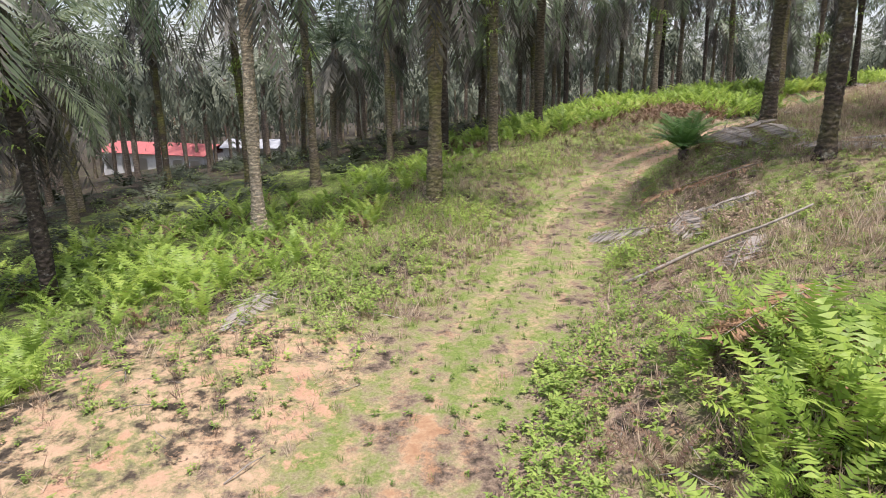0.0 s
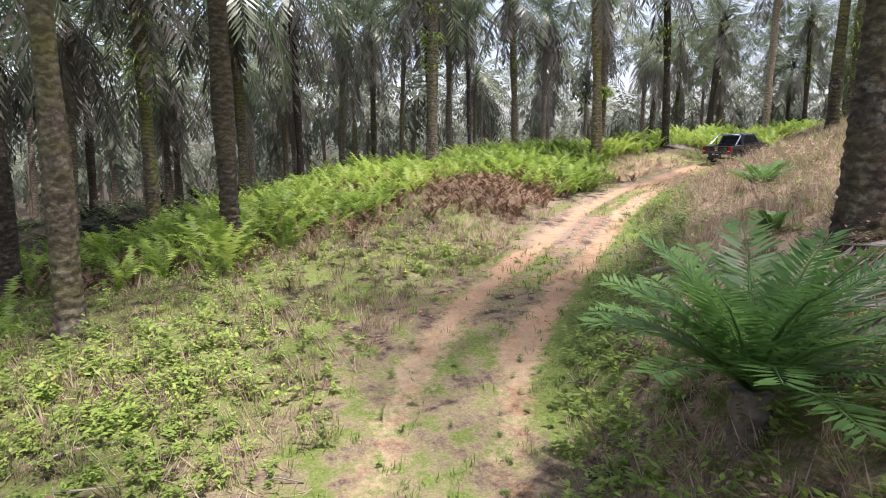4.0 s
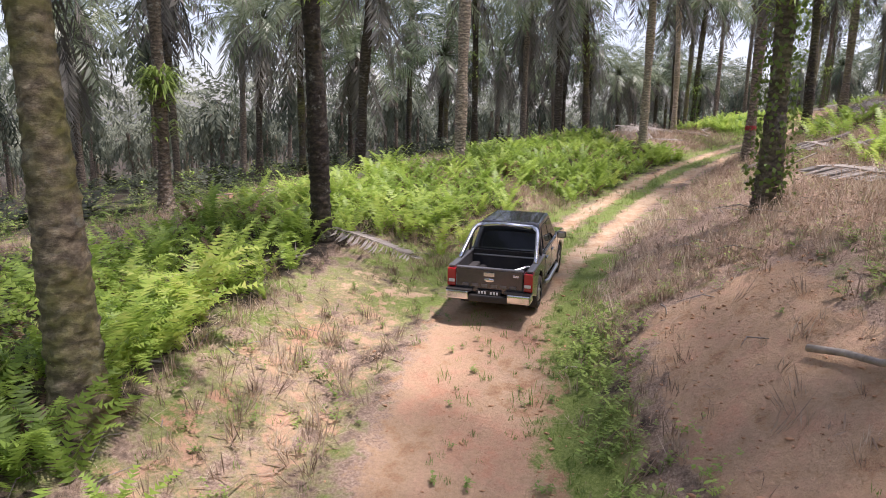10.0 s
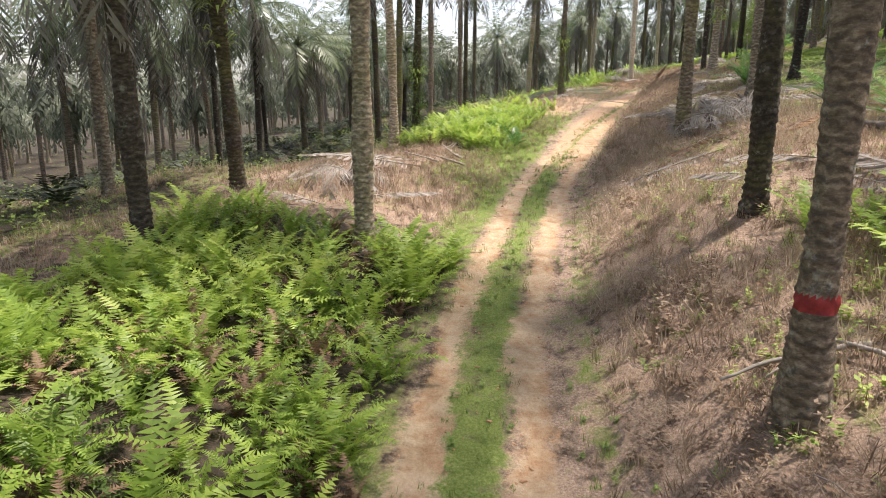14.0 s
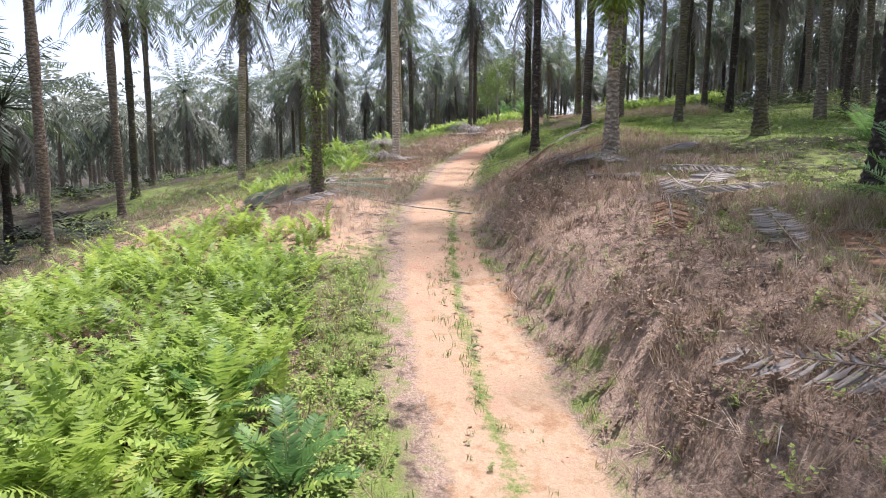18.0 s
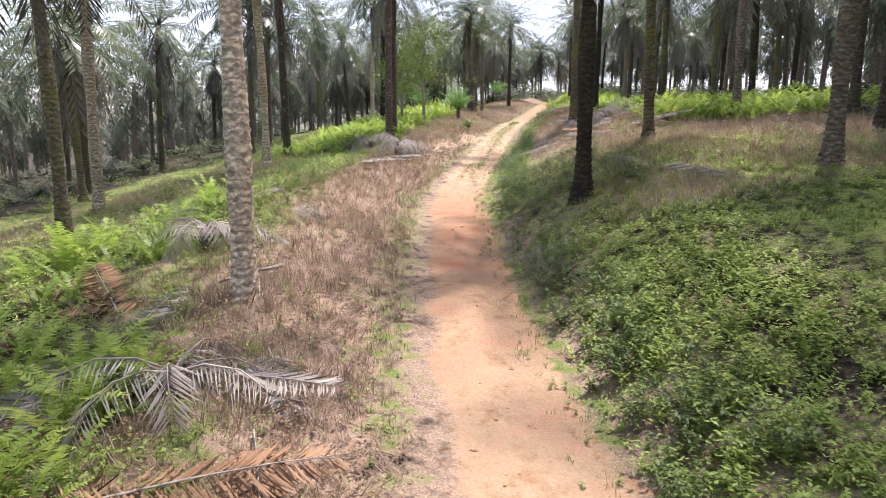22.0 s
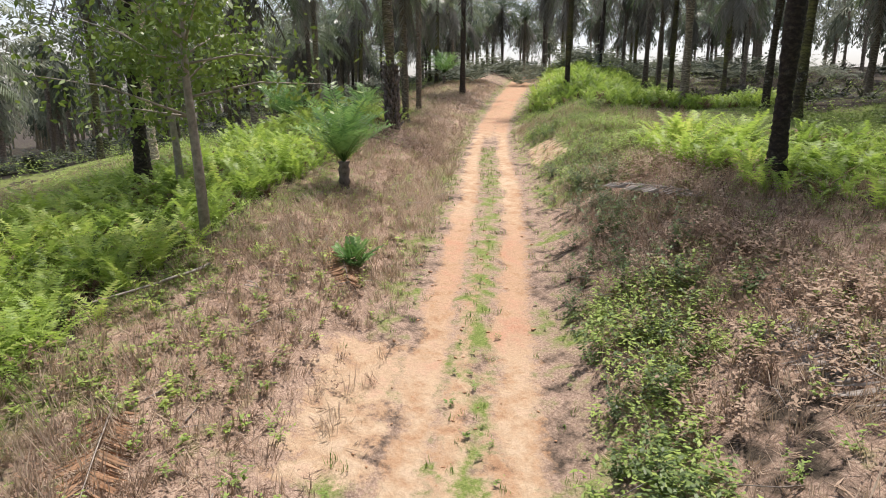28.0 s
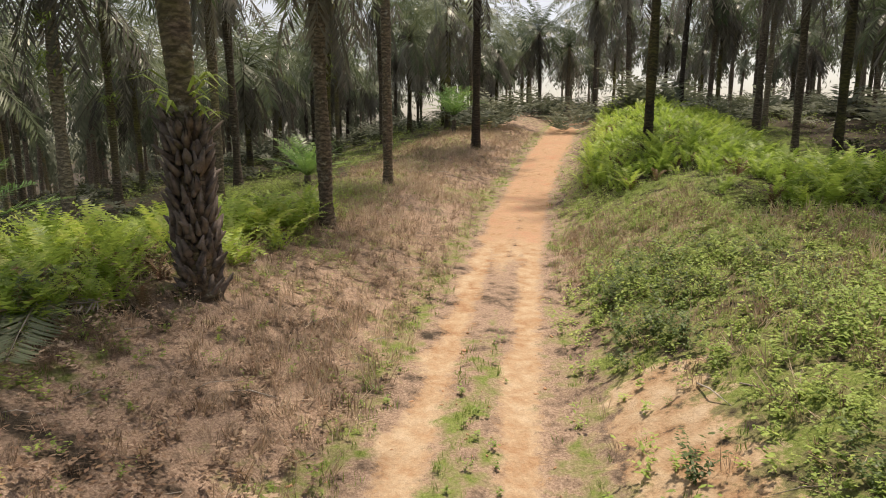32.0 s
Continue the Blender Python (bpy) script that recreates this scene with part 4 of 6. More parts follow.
def trunk_mesh(rng, tall, detailed):
    sides, rows = (20, int(tall / 0.06)) if detailed else (8, 16)
    z = np.linspace(-0.4, tall, rows)
    ang = np.arange(sides) / sides * 2 * math.pi
    zz, aa = np.meshgrid(z, ang, indexing="ij")
    r = 0.25 + 0.15 * np.exp(-np.maximum(zz, 0) / 0.55) + 0.03 * np.sin(zz * 1.3 + rng.uniform(0, 6))
    if detailed:
        tilt = zz + 0.03 * np.sin(aa * 2 + 1.0)
        row = np.floor(tilt / 0.18)
        scar = (tilt / 0.18) % 1.0
        lobes = 0.5 + 0.5 * np.cos(aa * 6 + row * math.pi)
        rough = np.interp(zz, [0, 1.5, 5, tall], [1.6, 1.2, 0.6, 0.8])
        r = r + rough * (0.045 * (1 - scar) ** 1.6 * (0.2 + 0.8 * lobes) + rng.normal(0, 0.007, r.shape))
    bend_x, bend_y = rng.normal(0, 0.25, 2)
    cx, cy = bend_x * (z / tall) ** 2, bend_y * (z / tall) ** 2
    v = np.stack([cx[:, None] + r * np.cos(aa), cy[:, None] + r * np.sin(aa), zz], 2).reshape(-1, 3)
    f = []
    for i in range(rows - 1):
        for k in range(sides):
            p, q = i * sides + k, i * sides + (k + 1) % sides
            f += [(p, q, q + sides), (p, q + sides, p + sides)]
    return v, np.array(f), np.array([cx[-1], cy[-1], tall])


def crown_meshes(rng, n_live, n_dead, pairs, length=6.6, stalk=True, full=0.12):
    live, dead = [], []
    for k in range(n_live):
        u = (k + 0.5) / n_live
        rise = 1.4 - 1.65 * u + rng.normal(0, 0.1)
        v, f = frond(rng, length * rng.uniform(0.85, 1.1), rise, rng.uniform(0.85, 1.35) + 0.25 * u, pairs, 1.15, full * 26 / pairs, 0.6, 0.25, 0.06, stalk=stalk)
        live.append((turned(v, yaw=k * 2.399 + rng.normal(0, 0.1)), f))
    for k in range(n_dead):
        rise = rng.uniform(-1.45, -0.6)
        v, f = frond(rng, length * rng.uniform(0.55, 1.1), rise, rng.uniform(0.1, 0.7), int(pairs * 0.8), rng.uniform(0.6, 0.95), full * 26 / pairs, 0.9, -0.2, 0.05, rng.uniform(0.05, 0.35), stalk=stalk)
        dead.append((turned(v, yaw=k * 2.399 + rng.normal(0, 0.9), roll=rng.normal(0, 0.1)) + np.array([0, 0, -0.3]), f))
    return joined(live), joined(dead) if dead else None


def stub_mesh(rng):
    """Cut leaf bases under the crown."""
    pieces = []
    for k in range(30):
        a, z = k * 2.399, -0.2 - 1.6 * k / 30
        o = np.array([math.cos(a), math.sin(a), 0])
        p = np.array([o * 0.24 + (0, 0, z), o * 0.42 + (0, 0, z + 0.2), o * 0.52 + (0, 0, z + 0.5)])
        pieces.append(tube(p, [0.1, 0.08, 0.04], 4))
    return joined(pieces)


def epiphyte_mesh(rng, n, length):
    pieces = []
    for k in range(n):
        a = rng.uniform(0, 6.28)
        o = np.array([math.cos(a), math.sin(a), 0])
        z0 = rng.uniform(-0.5, 0.5)
        ln = length * rng.uniform(0.6, 1.2)
        p0 = o * 0.3 + (0, 0, z0)
        p1 = p0 + o * ln * 0.5 + (0, 0, ln * rng.uniform(0.1, 0.45))
        p2 = p1 + o * ln * 0.45 + (0, 0, -ln * rng.uniform(0.1, 0.6))
        pieces.append(blade(p0, p1, p2, 0.085, np.cross(o, (0, 0, 1.0))))
    return joined(pieces)


def vine_mesh(rng, n, z0, z1):
    pieces = []
    for k in range(n):
        a, z = rng.normal(0.8, 2.4), rng.uniform(z0, z1)
        o = np.array([math.cos(a), math.sin(a), 0])
        q = o * rng.uniform(0.32, 0.62) + (0, 0, z)
        t = np.array([rng.normal(0, 1), rng.normal(0, 1), rng.normal(-0.5, 0.6)])
        ln = rng.uniform(0.09, 0.18)
        pieces.append(strip_leaf(q, q + t / np.linalg.norm(t) * ln, ln * 0.7, o))
    return joined(pieces)


def palm_master(rng, tall, detailed, n_live, n_dead, pairs, extras=(), bark=None):
    root = new("oil_palm")
    v, f, top = trunk_mesh(rng, tall, detailed)
    trunk = new("trunk", mesh_of("trunk", v, f, bark or M_BARK, True))
    trunk.parent = root
    live, dead = crown_meshes(rng, n_live, n_dead, pairs, full=0.105 if detailed else 0.115)
    c = new("crown", mesh_of("crown", live[0] + top, live[1], M_FROND))
    c.parent = root
    c["kind"] = "stuff"
    if dead is not None:
        k = new("dead_frond_skirt", mesh_of("dead_frond_skirt", dead[0] + top, dead[1], M_FROND_DEAD))
        k.parent = root
        k["kind"] = "stuff"
        k["label"] = "grey hanging dead fronds"
    if detailed:
        sv, sf = stub_mesh(rng)
        st = new("leaf_base_ring", mesh_of("leaf_base_ring", sv + top, sf, M_BARK))
        st.parent = root
    for what in extras:
        if what[0] == "epiphyte":
            ev, ef = epiphyte_mesh(rng, what[2], what[3])
            e = new("epiphyte", mesh_of("epiphyte", ev + np.array([top[0] * (what[1] / tall) ** 2, top[1] * (what[1] / tall) ** 2, what[1]]), ef, M_HERB, tone=np.full(len(ev), 0.7)))
        elif what[0] == "boots":                        # old leaf bases still clinging to the lower trunk
            pieces = []
            for k in range(220):
                a, z = k * 2.399 + rng.normal(0, 0.3), what[1] * (k + 0.5) / 220
                o = np.array([math.cos(a), math.sin(a), 0])
                pieces.append(tube(np.array([o * 0.22 + (0, 0, z - 0.2), o * rng.uniform(0.3, 0.4) + (0, 0, z + 0.05), o * rng.uniform(0.36, 0.56) + (*rng.normal(0, 0.05, 2), z + rng.uniform(0.15, 0.5))]), [0.09, rng.uniform(0.05, 0.1), 0.02], 5))
            ev, ef = joined(pieces)
            e = new("leaf_base_sleeve", mesh_of("leaf_base_sleeve", ev, ef, M_LOG))
        elif what[0] == "vine":
            ev, ef = vine_mesh(rng, what[3], what[1], what[2])
            e = new("climbing_vine", mesh_of("climbing_vine", ev, ef, M_HERB, tone=np.full(len(ev), 0.0)))
        else:
            mid = v[f][:, :, 2].mean(1)
            ring = f[(mid > what[1]) & (mid < what[1] + 0.2)]            # paint over the bark: a skin 6 mm proud
            ids, back = np.unique(ring, return_inverse=True)
            ev = v[ids] * np.array([1.02, 1.02, 1.0])
            e = new("painted_band", mesh_of("painted_band", ev, back.reshape(-1, 3), M_RED, True))
        e.parent = root
        if what[0] != "band":
            e["kind"] = "stuff"
    return root


PLAIN = "tall oil palm with scarred grey trunk and drooping fronds"
near_masters = [palm_master(RNG, t, True, nl, nd, 26, (() if nd in (11, 12) else (("epiphyte", 7.6, 55, 0.75), ("epiphyte", 6.2, 25, 0.6), ("epiphyte", 9.4, 40, 0.7)))) for t, nl, nd in ((12.4, 28, 11), (13.6, 28, 9), (11.8, 28, 12), (13.0, 28, 13))]
tall_masters = [palm_master(RNG, t, True, nl, nd, 26) for t, nl, nd in ((16.2, 28, 6), (17.4, 26, 5), (15.4, 28, 7))]
vine_master = palm_master(RNG, 14.4, True, 24, 8, 26, (("vine", 0.4, 6.5, 1100), ("epiphyte", 4.6, 60, 0.8)))
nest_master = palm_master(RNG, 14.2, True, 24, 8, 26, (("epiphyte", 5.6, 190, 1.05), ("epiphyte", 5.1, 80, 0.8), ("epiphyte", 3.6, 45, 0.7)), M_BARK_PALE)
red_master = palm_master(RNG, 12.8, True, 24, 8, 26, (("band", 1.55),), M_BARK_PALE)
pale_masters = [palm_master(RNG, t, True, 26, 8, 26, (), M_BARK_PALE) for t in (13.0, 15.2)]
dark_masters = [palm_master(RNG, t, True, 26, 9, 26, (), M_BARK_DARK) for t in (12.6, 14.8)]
moss_master = palm_master(RNG, 12.6, True, 26, 9, 26, (), M_BARK_MOSS)
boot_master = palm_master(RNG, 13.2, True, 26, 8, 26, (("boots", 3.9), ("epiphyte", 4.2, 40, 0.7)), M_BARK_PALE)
mid_masters = [palm_master(RNG, t, False, 26, nd, 26) for t, nd in ((9.8, 16), (11.0, 13), (9.2, 18), (10.4, 19), (12.0, 14))]

high_masters = [palm_master(RNG, t, False, 26, nd, 26) for t, nd in ((13.4, 20), (15.0, 17), (14.2, 22))]

# palms close to the track: x, y, kind (0 plain, 1 vine, 2 nest fern, 3 red band, 4 pale, 5 dark, 6 leaf bases, 7 moss)
CLOSE = [(-7.9, 28.4, 4), (-7.2, 38.7, 0), (-0.2, 27.4, 7), (3.1, 37.2, 0), (6.6, 43.5, 5), (15.0, 30.3, 0), (12.6, 21.4, 0), (-13.5, 47.0, 0), (35.6, 46.9, 0), (18.8, 58.6, 0),
         (29.4, 57.8, 7), (38.2, 62.0, 0), (41.6, 74.5, 2), (54.6, 68.2, 4), (43.2, 51.7, 1), (69.8, 53.9, 0), (61.8, 55.5, 3), (71.0, 63.9, 4), (68.7, 69.2, 0), (77.9, 70.9, 0), (55.0, 75.5, 0),
         (97.9, 67.5, 1), (91.6, 67.6, 4), (112.6, 73.8, 0), (105.7, 70.4, 0), (83.1, 53.1, 0), (89.1, 48.7, 0), (97.8, 43.9, 0), (116.0, 57.5, 1), (107.8, 46.4, 2), (119.1, 44.6, 0), (137.0, 61.0, 4),
         (129.7, 68.4, 0), (143.0, 69.4, 0), (158.4, 69.8, 0), (136.0, 49.0, 4), (138.7, 36.4, 5), (126.7, 37.1, 0), (143.4, 28.7, 0), (153.2, 60.4, 0), (147.4, 53.2, 4), (159.2, 52.0, 4), (158.1, 44.8, 0),
         (133.5, 30.2, 0), (165.3, 41.7, 4), (168.1, 31.5, 4), (171.0, 29.8, 5), (199.3, 31.8, 0), (195.2, 34.5, 0), (159.6, 20.3, 0), (160.3, 10.6, 0), (164.0, 0.6, 0), (170.5, 9.0, 5), (195.1, 8.6, 6),
         (203.6, 2.9, 0), (213.1, -3.8, 4), (194.7, 22.3, 4), (223.5, -15.7, 5), (207.9, -17.2, 5), (201.5, -24.2, 5), (192.7, -15.0, 0), (215.4, -36.7, 5), (207.4, -29.6, 5), (214.7, 11.0, 0), (218.8, 3.8, 0),
         (229.5, 8.3, 0)]


def plant(master, x, y, rng, label, group):
    m = Matrix.Translation((x, y, ground_at(x, y) - 0.05)) @ Euler((rng.normal(0, 0.014), rng.normal(0, 0.014), rng.uniform(0, 6.28))).to_matrix().to_4x4()
    ob = copy_thing(master, m)
    k = rng.uniform(0.9, 1.12)
    ob.scale = (k, k, rng.uniform(0.92, 1.15))
    return tagged(ob, label, "palm tree", group)


placed = []
for x, y, kind in CLOSE:
    lofty = 108 < station(x, y)[0][0] < 222
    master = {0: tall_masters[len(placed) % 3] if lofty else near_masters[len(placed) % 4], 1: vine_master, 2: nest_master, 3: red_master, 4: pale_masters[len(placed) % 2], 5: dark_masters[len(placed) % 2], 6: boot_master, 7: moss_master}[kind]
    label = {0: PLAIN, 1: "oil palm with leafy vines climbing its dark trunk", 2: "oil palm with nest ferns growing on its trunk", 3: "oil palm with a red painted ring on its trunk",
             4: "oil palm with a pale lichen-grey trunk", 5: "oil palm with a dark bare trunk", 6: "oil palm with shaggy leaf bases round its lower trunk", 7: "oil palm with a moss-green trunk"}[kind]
    plant(master, x, y, RNG, label, "oil palms of the plantation")
    placed.append((x, y))

grid = []
for i in range(-20, 66):
    for j in range(-34, 34):
        x, y = 8.8 * i + 4.4 * (j % 2) + RNG.normal(0, 1.0), 7.6 * j + RNG.normal(0, 0.8)
        grid.append((x, y))
grid = np.array(grid)
gs, gd, _ = station(grid[:, 0], grid[:, 1])
far_list = []
for (x, y), s_, d_ in zip(grid, gs, gd):
    if not (-45 < s_ < 390) or not (-165 < d_ < 105) or (-13.0 < d_ < 14.0 and s_ < 255) or (-7 < d_ < 6 and s_ < 284):
        continue
    if min(math.hypot(x - a, y - b) for a, b in placed) < 6.2:
        continue
    placed.append((x, y))
    if RNG.random() < ((0.3 if s_ > 262 else 0.16 if 90 < s_ < 160 else 0.06) if d_ > 0 else 0.42 if 128 < s_ < 262 and d_ > -48 else 0.3 if 128 < s_ < 262 else 0.25 if s_ > 100 or s_ < 58 else 0.15):
        continue                                        # gaps where palms have died
    if abs(d_) < 19 and -12 < s_ < 290:
        plant(tall_masters[len(placed) % 3] if 112 < s_ < 222 else near_masters[len(placed) % 4], x, y, RNG, PLAIN, "oil palms of the plantation")
    elif -46 < d_ < 36 and -6 < s_ < 355:
        high = RNG.random() < (0.75 if 58 < s_ < 130 or d_ > 0 else 0.06)
        plant(high_masters[len(placed) % 3] if high else mid_masters[len(placed) % 5], x, y, RNG, PLAIN, "oil palms of the plantation")
    else:
        far_list.append((x, y))
for master in (*near_masters, *tall_masters, vine_master, nest_master, red_master, *pale_masters, *dark_masters, moss_master, boot_master, *mid_masters, *high_masters):
    for o in (*master.children_recursive, master):
        bpy.data.objects.remove(o)


def far_palms(places, name, talls, live_n, dead_n, pairs, seed):
    """Palms deep in the plantation, joined: too far off to tell apart."""
    rng = np.random.default_rng(seed)
    trunks, leaves = [], []
    for tall in talls:
        v, f, top = trunk_mesh(rng, tall, False)
        live, dead = crown_meshes(rng, live_n, dead_n, pairs, stalk=False, full=0.125)
        both = joined([live, dead])
        trunks.append((v, f))
        leaves.append((both[0] + top, both[1]))
    xs, ys = np.array(places).T
    zs = height(xs, ys)
    n = len(xs)
    sc, yaw, lean, tone = rng.uniform(0.9, 1.15, n), rng.uniform(0, 6.28, n), rng.normal(0, 0.02, (n, 2)), rng.uniform(0, 1, n)
    for what, tpl, mat, label in (("trunks", trunks, M_BARK, "grey trunks of the oil palms deep in the plantation"),
                                  ("crowns", leaves, M_FAR, "drooping crowns of the oil palms deep in the plantation")):
        scatter(name + "_" + what, tpl, xs, ys, zs, sc, yaw, lean, tone, mat, label, "palm trees")


FAR = np.array(far_list)
FAR_D = station(FAR[:, 0], FAR[:, 1])[1]
edge = (FAR_D < -85) | (FAR_D > 62)
far_palms(FAR[~edge], "deep_palm", (9.6, 11.4, 13.0), 18, 16, 11, 11)
far_palms(FAR[edge], "far_palm", (9.2, 10.8), 14, 9, 9, 12)


# ---------------------------------------------------------------- undergrowth
def strewn(kind, per_m2, s_range=(-14, 290), d_range=(-24, 24), seed=0, power=1.0, clear=1.6):
    """Random places on the ground where a zone of that kind grows."""
    rng = np.random.default_rng(seed)
    area = (s_range[1] - s_range[0]) * (d_range[1] - d_range[0])
    n = int(area * per_m2)
    s, d = rng.uniform(*s_range, n), rng.uniform(*d_range, n)
    p = np.interp(s, ARC, LINE[:, 0]) + np.interp(s, ARC, TAN[:, 1]) * d
    q = np.interp(s, ARC, LINE[:, 1]) - np.interp(s, ARC, TAN[:, 0]) * d
    patch = 0.5 + 0.5 * wave(p, q, 2.3, seed * 1.7)
    keep = rng.random(n) < zone(kind, s, d) ** power * ((0.75 + 0.4 * patch) if kind == "fern" else (0.35 + 0.9 * patch))
    keep &= rng.random(n) > zone("bare", s, d) * 0.9
    keep &= np.abs(d) > clear if clear else True
    x, y = p[keep], q[keep]
    return rng, x, y, height(x, y), d[keep], patch[keep]


def grow(name, kind, per_m2, templates, material, label, category, size=(0.7, 1.3), seed=0, lean=0.15, lift=0.15, **where):
    rng, x, y, z, d, patch = strewn(kind, per_m2, seed=seed, **where)
    n = len(x)
    tone = np.clip(lift + 0.22 * wave(x, y, 6.0, seed) + 0.5 * patch + rng.normal(0, 0.2, n), 0, 1)
    return scatter(name, templates, x, y, z, rng.uniform(*size, n) * (0.75 + 0.5 * patch), rng.uniform(0, 6.28, n), rng.normal(0, lean, (n, 2)), tone, material, label, category)


PR = np.random.default_rng(21)
FERNS = [fern_clump(PR, 7, 1.1, 20) for _ in range(5)]
GRASSES = [grass_tuft(PR, 9, 0.34, 0.5, 0.02) for _ in range(4)]
STRAWS = [grass_tuft(PR, 12, 0.5, 0.45, 0.015) for _ in range(5)]
THATCH = [herb(PR, 6, 7, 0.6, 0.09) for _ in range(3)]
MATS = [grass_tuft(PR, 8, 0.4, 1.3, 0.014) for _ in range(4)]
HERBS = [herb(PR, 5, 9, 0.45, 0.075) for _ in range(4)]
WEEDS = [herb(PR, 3, 7, 0.2, 0.06) for _ in range(4)]
STALKS = [herb(PR, 4, 6, 0.8, 0.1) for _ in range(3)]

HEDGES = [herb(PR, 9, 24, 0.8, 0.085) for _ in range(3)]
grow("fern_thicket", "fern", 3.6, FERNS, M_FERN, "thick bright green sword ferns on the slope", "ferns", (0.55, 1.45), 1, lift=0.28, s_range=(-14, 300))
grow("fern_bed_shrubs", "fern", 0.8, HEDGES, M_HEDGE, "dark leafy shrubs growing up through the ferns", "bushes", (0.5, 1.1), 31, s_range=(-14, 300))
grow("fern_bed_litter", "fern", 0.8, FERNS[2:4], M_FERN_DRY, "dead brown fronds among the green ferns", "ferns", (0.5, 0.85), 32, s_range=(-14, 300))
grow("withered_ferns", "brown", 6.5, FERNS[:2], M_FERN_DRY, "withered red-brown ferns beside the track", "ferns", (0.45, 0.8), 2)
grow("leafy_shrubs", "herb", 12.0, HERBS, M_HERB, "dense low leafy weeds on the bank", "weeds", (0.7, 1.4), 3, lift=0.35)
grow("green_grass", "grass", 9.0, GRASSES, M_GRASS, "short green grass along the track", "grass", (0.35, 0.8), 4, clear=0)
grow("dry_grass", "dry", 17.0, STRAWS, M_STRAW, "dry straw-coloured grass covering the bank", "grass", (0.5, 1.2), 5, 0.3)
grow("straw_litter", "dry", 13.0, MATS, M_STRAW, "flattened dry straw lying on the soil", "litter", (0.5, 1.1), 12, 0.5, d_range=(-12, 13))
grow("leafy_hedge", "hedge", 3.5, HEDGES, M_HEDGE, "dark leafy bushes hanging over the track edge", "bushes", (0.7, 1.3), 14)
grow("creeping_weeds", "creep", 16.0, WEEDS, M_HERB, "low creeping green cover on the bank", "weeds", (1.1, 1.9), 15, lift=0.45)
grow("bank_thatch", "thatch", 9.0, THATCH, M_THATCH, "thick brown dead weeds hanging over the cut bank", "weeds", (0.6, 1.2), 18, 0.35)
grow("dead_weed_stems", "stalk", 5.0, STALKS, M_FERN_DRY, "upright brown dead weeds beside the track", "weeds", (0.5, 1.1), 16)
grow("low_weeds", "grass", 3.5, WEEDS, M_GRASS, "small green weeds in the short grass", "weeds", (0.7, 1.3), 6, clear=0)
grow("scattered_weeds", "dry", 1.6, HERBS, M_HERB, "green weeds between dry grass", "weeds", (0.5, 1.0), 8)
grow("dry_weed_stalks", "dry", 0.8, STALKS, M_FERN_DRY, "brown dead weed stalks standing in the grass", "weeds", (0.5, 1.0), 9)
TWIGS = [tube([(0, 0, 0.02), (PR.uniform(0.2, 0.35), PR.uniform(-0.06, 0.06), PR.uniform(0.03, 0.1)), (PR.uniform(0.5, 0.8), PR.uniform(-0.15, 0.15), 0.03)], [0.011, 0.009, 0.004], 3) for _ in range(5)]
grow("fallen_twigs", "dry", 1.1, TWIGS, M_LITTER, "thin grey twigs strewn over the dry grass", "twigs", (0.5, 1.5), 41, 0.1, d_range=(-14, 15))
LEAVES = [joined([strip_leaf(np.r_[PR.uniform(-0.4, 0.4, 2), 0.03], np.r_[PR.uniform(-0.4, 0.4, 2), PR.uniform(0.02, 0.09)], 0.03, np.array([0, 0, 1.0])) for _ in range(6)]) for _ in range(4)]
grow("leaf_litter", "dry", 4.0, LEAVES, M_THATCH, "brown dead leaves and stems lying between the grass", "litter", (0.5, 1.0), 42, 0.1, d_range=(-14, 15))
grow("mould_weeds", "under", 0.6, HERBS, M_HERB, "low green growth under the palms", "weeds", (1.0, 2.8), 10, d_range=(-50, 40), s_range=(-14, 320))


def understory():
    """Seedling palms and rank growth under the plantation; M_SHADE leaves hold its shade in their colour."""
    rng = np.random.default_rng(17)
    tpl = []
    for k in range(3):
        pieces = []
        for i in range(11):
            v, f = frond(rng, rng.uniform(1.4, 2.6), rng.uniform(0.5, 1.35), rng.uniform(0.7, 1.5), 9, 0.5, 0.14, 0.25, 0.3, 0.02, stalk=False)
            pieces.append((turned(v, yaw=i * 2.399), f))
        tpl.append(joined(pieces))
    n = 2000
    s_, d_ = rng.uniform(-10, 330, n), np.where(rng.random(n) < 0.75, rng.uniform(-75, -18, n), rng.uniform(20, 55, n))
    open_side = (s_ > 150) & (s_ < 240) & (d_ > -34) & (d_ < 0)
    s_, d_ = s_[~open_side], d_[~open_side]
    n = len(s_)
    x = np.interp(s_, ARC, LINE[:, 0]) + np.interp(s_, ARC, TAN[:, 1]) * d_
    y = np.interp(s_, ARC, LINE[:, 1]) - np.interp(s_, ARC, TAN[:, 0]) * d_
    scatter("understory_palms", tpl, x, y, height(x, y), rng.uniform(0.5, 1.2, n), rng.uniform(0, 6.28, n), rng.normal(0, 0.1, (n, 2)), rng.random(n), M_SHADE, "seedling palms and rank growth, coloured dark as plantation shade", "undergrowth")
    n = 260
    s_, d_ = rng.uniform(286, 390, n), rng.uniform(-45, 40, n)
    x = np.interp(s_, ARC, LINE[:, 0]) + np.interp(s_, ARC, TAN[:, 1]) * d_
    y = np.interp(s_, ARC, LINE[:, 1]) - np.interp(s_, ARC, TAN[:, 0]) * d_
    scatter("young_plantation", tpl, x, y, height(x, y), rng.uniform(1.2, 2.6, n), rng.uniform(0, 6.28, n), rng.normal(0, 0.1, (n, 2)), rng.random(n), M_FAR, "young palms crowding the ground beyond the crest", "undergrowth")


understory()


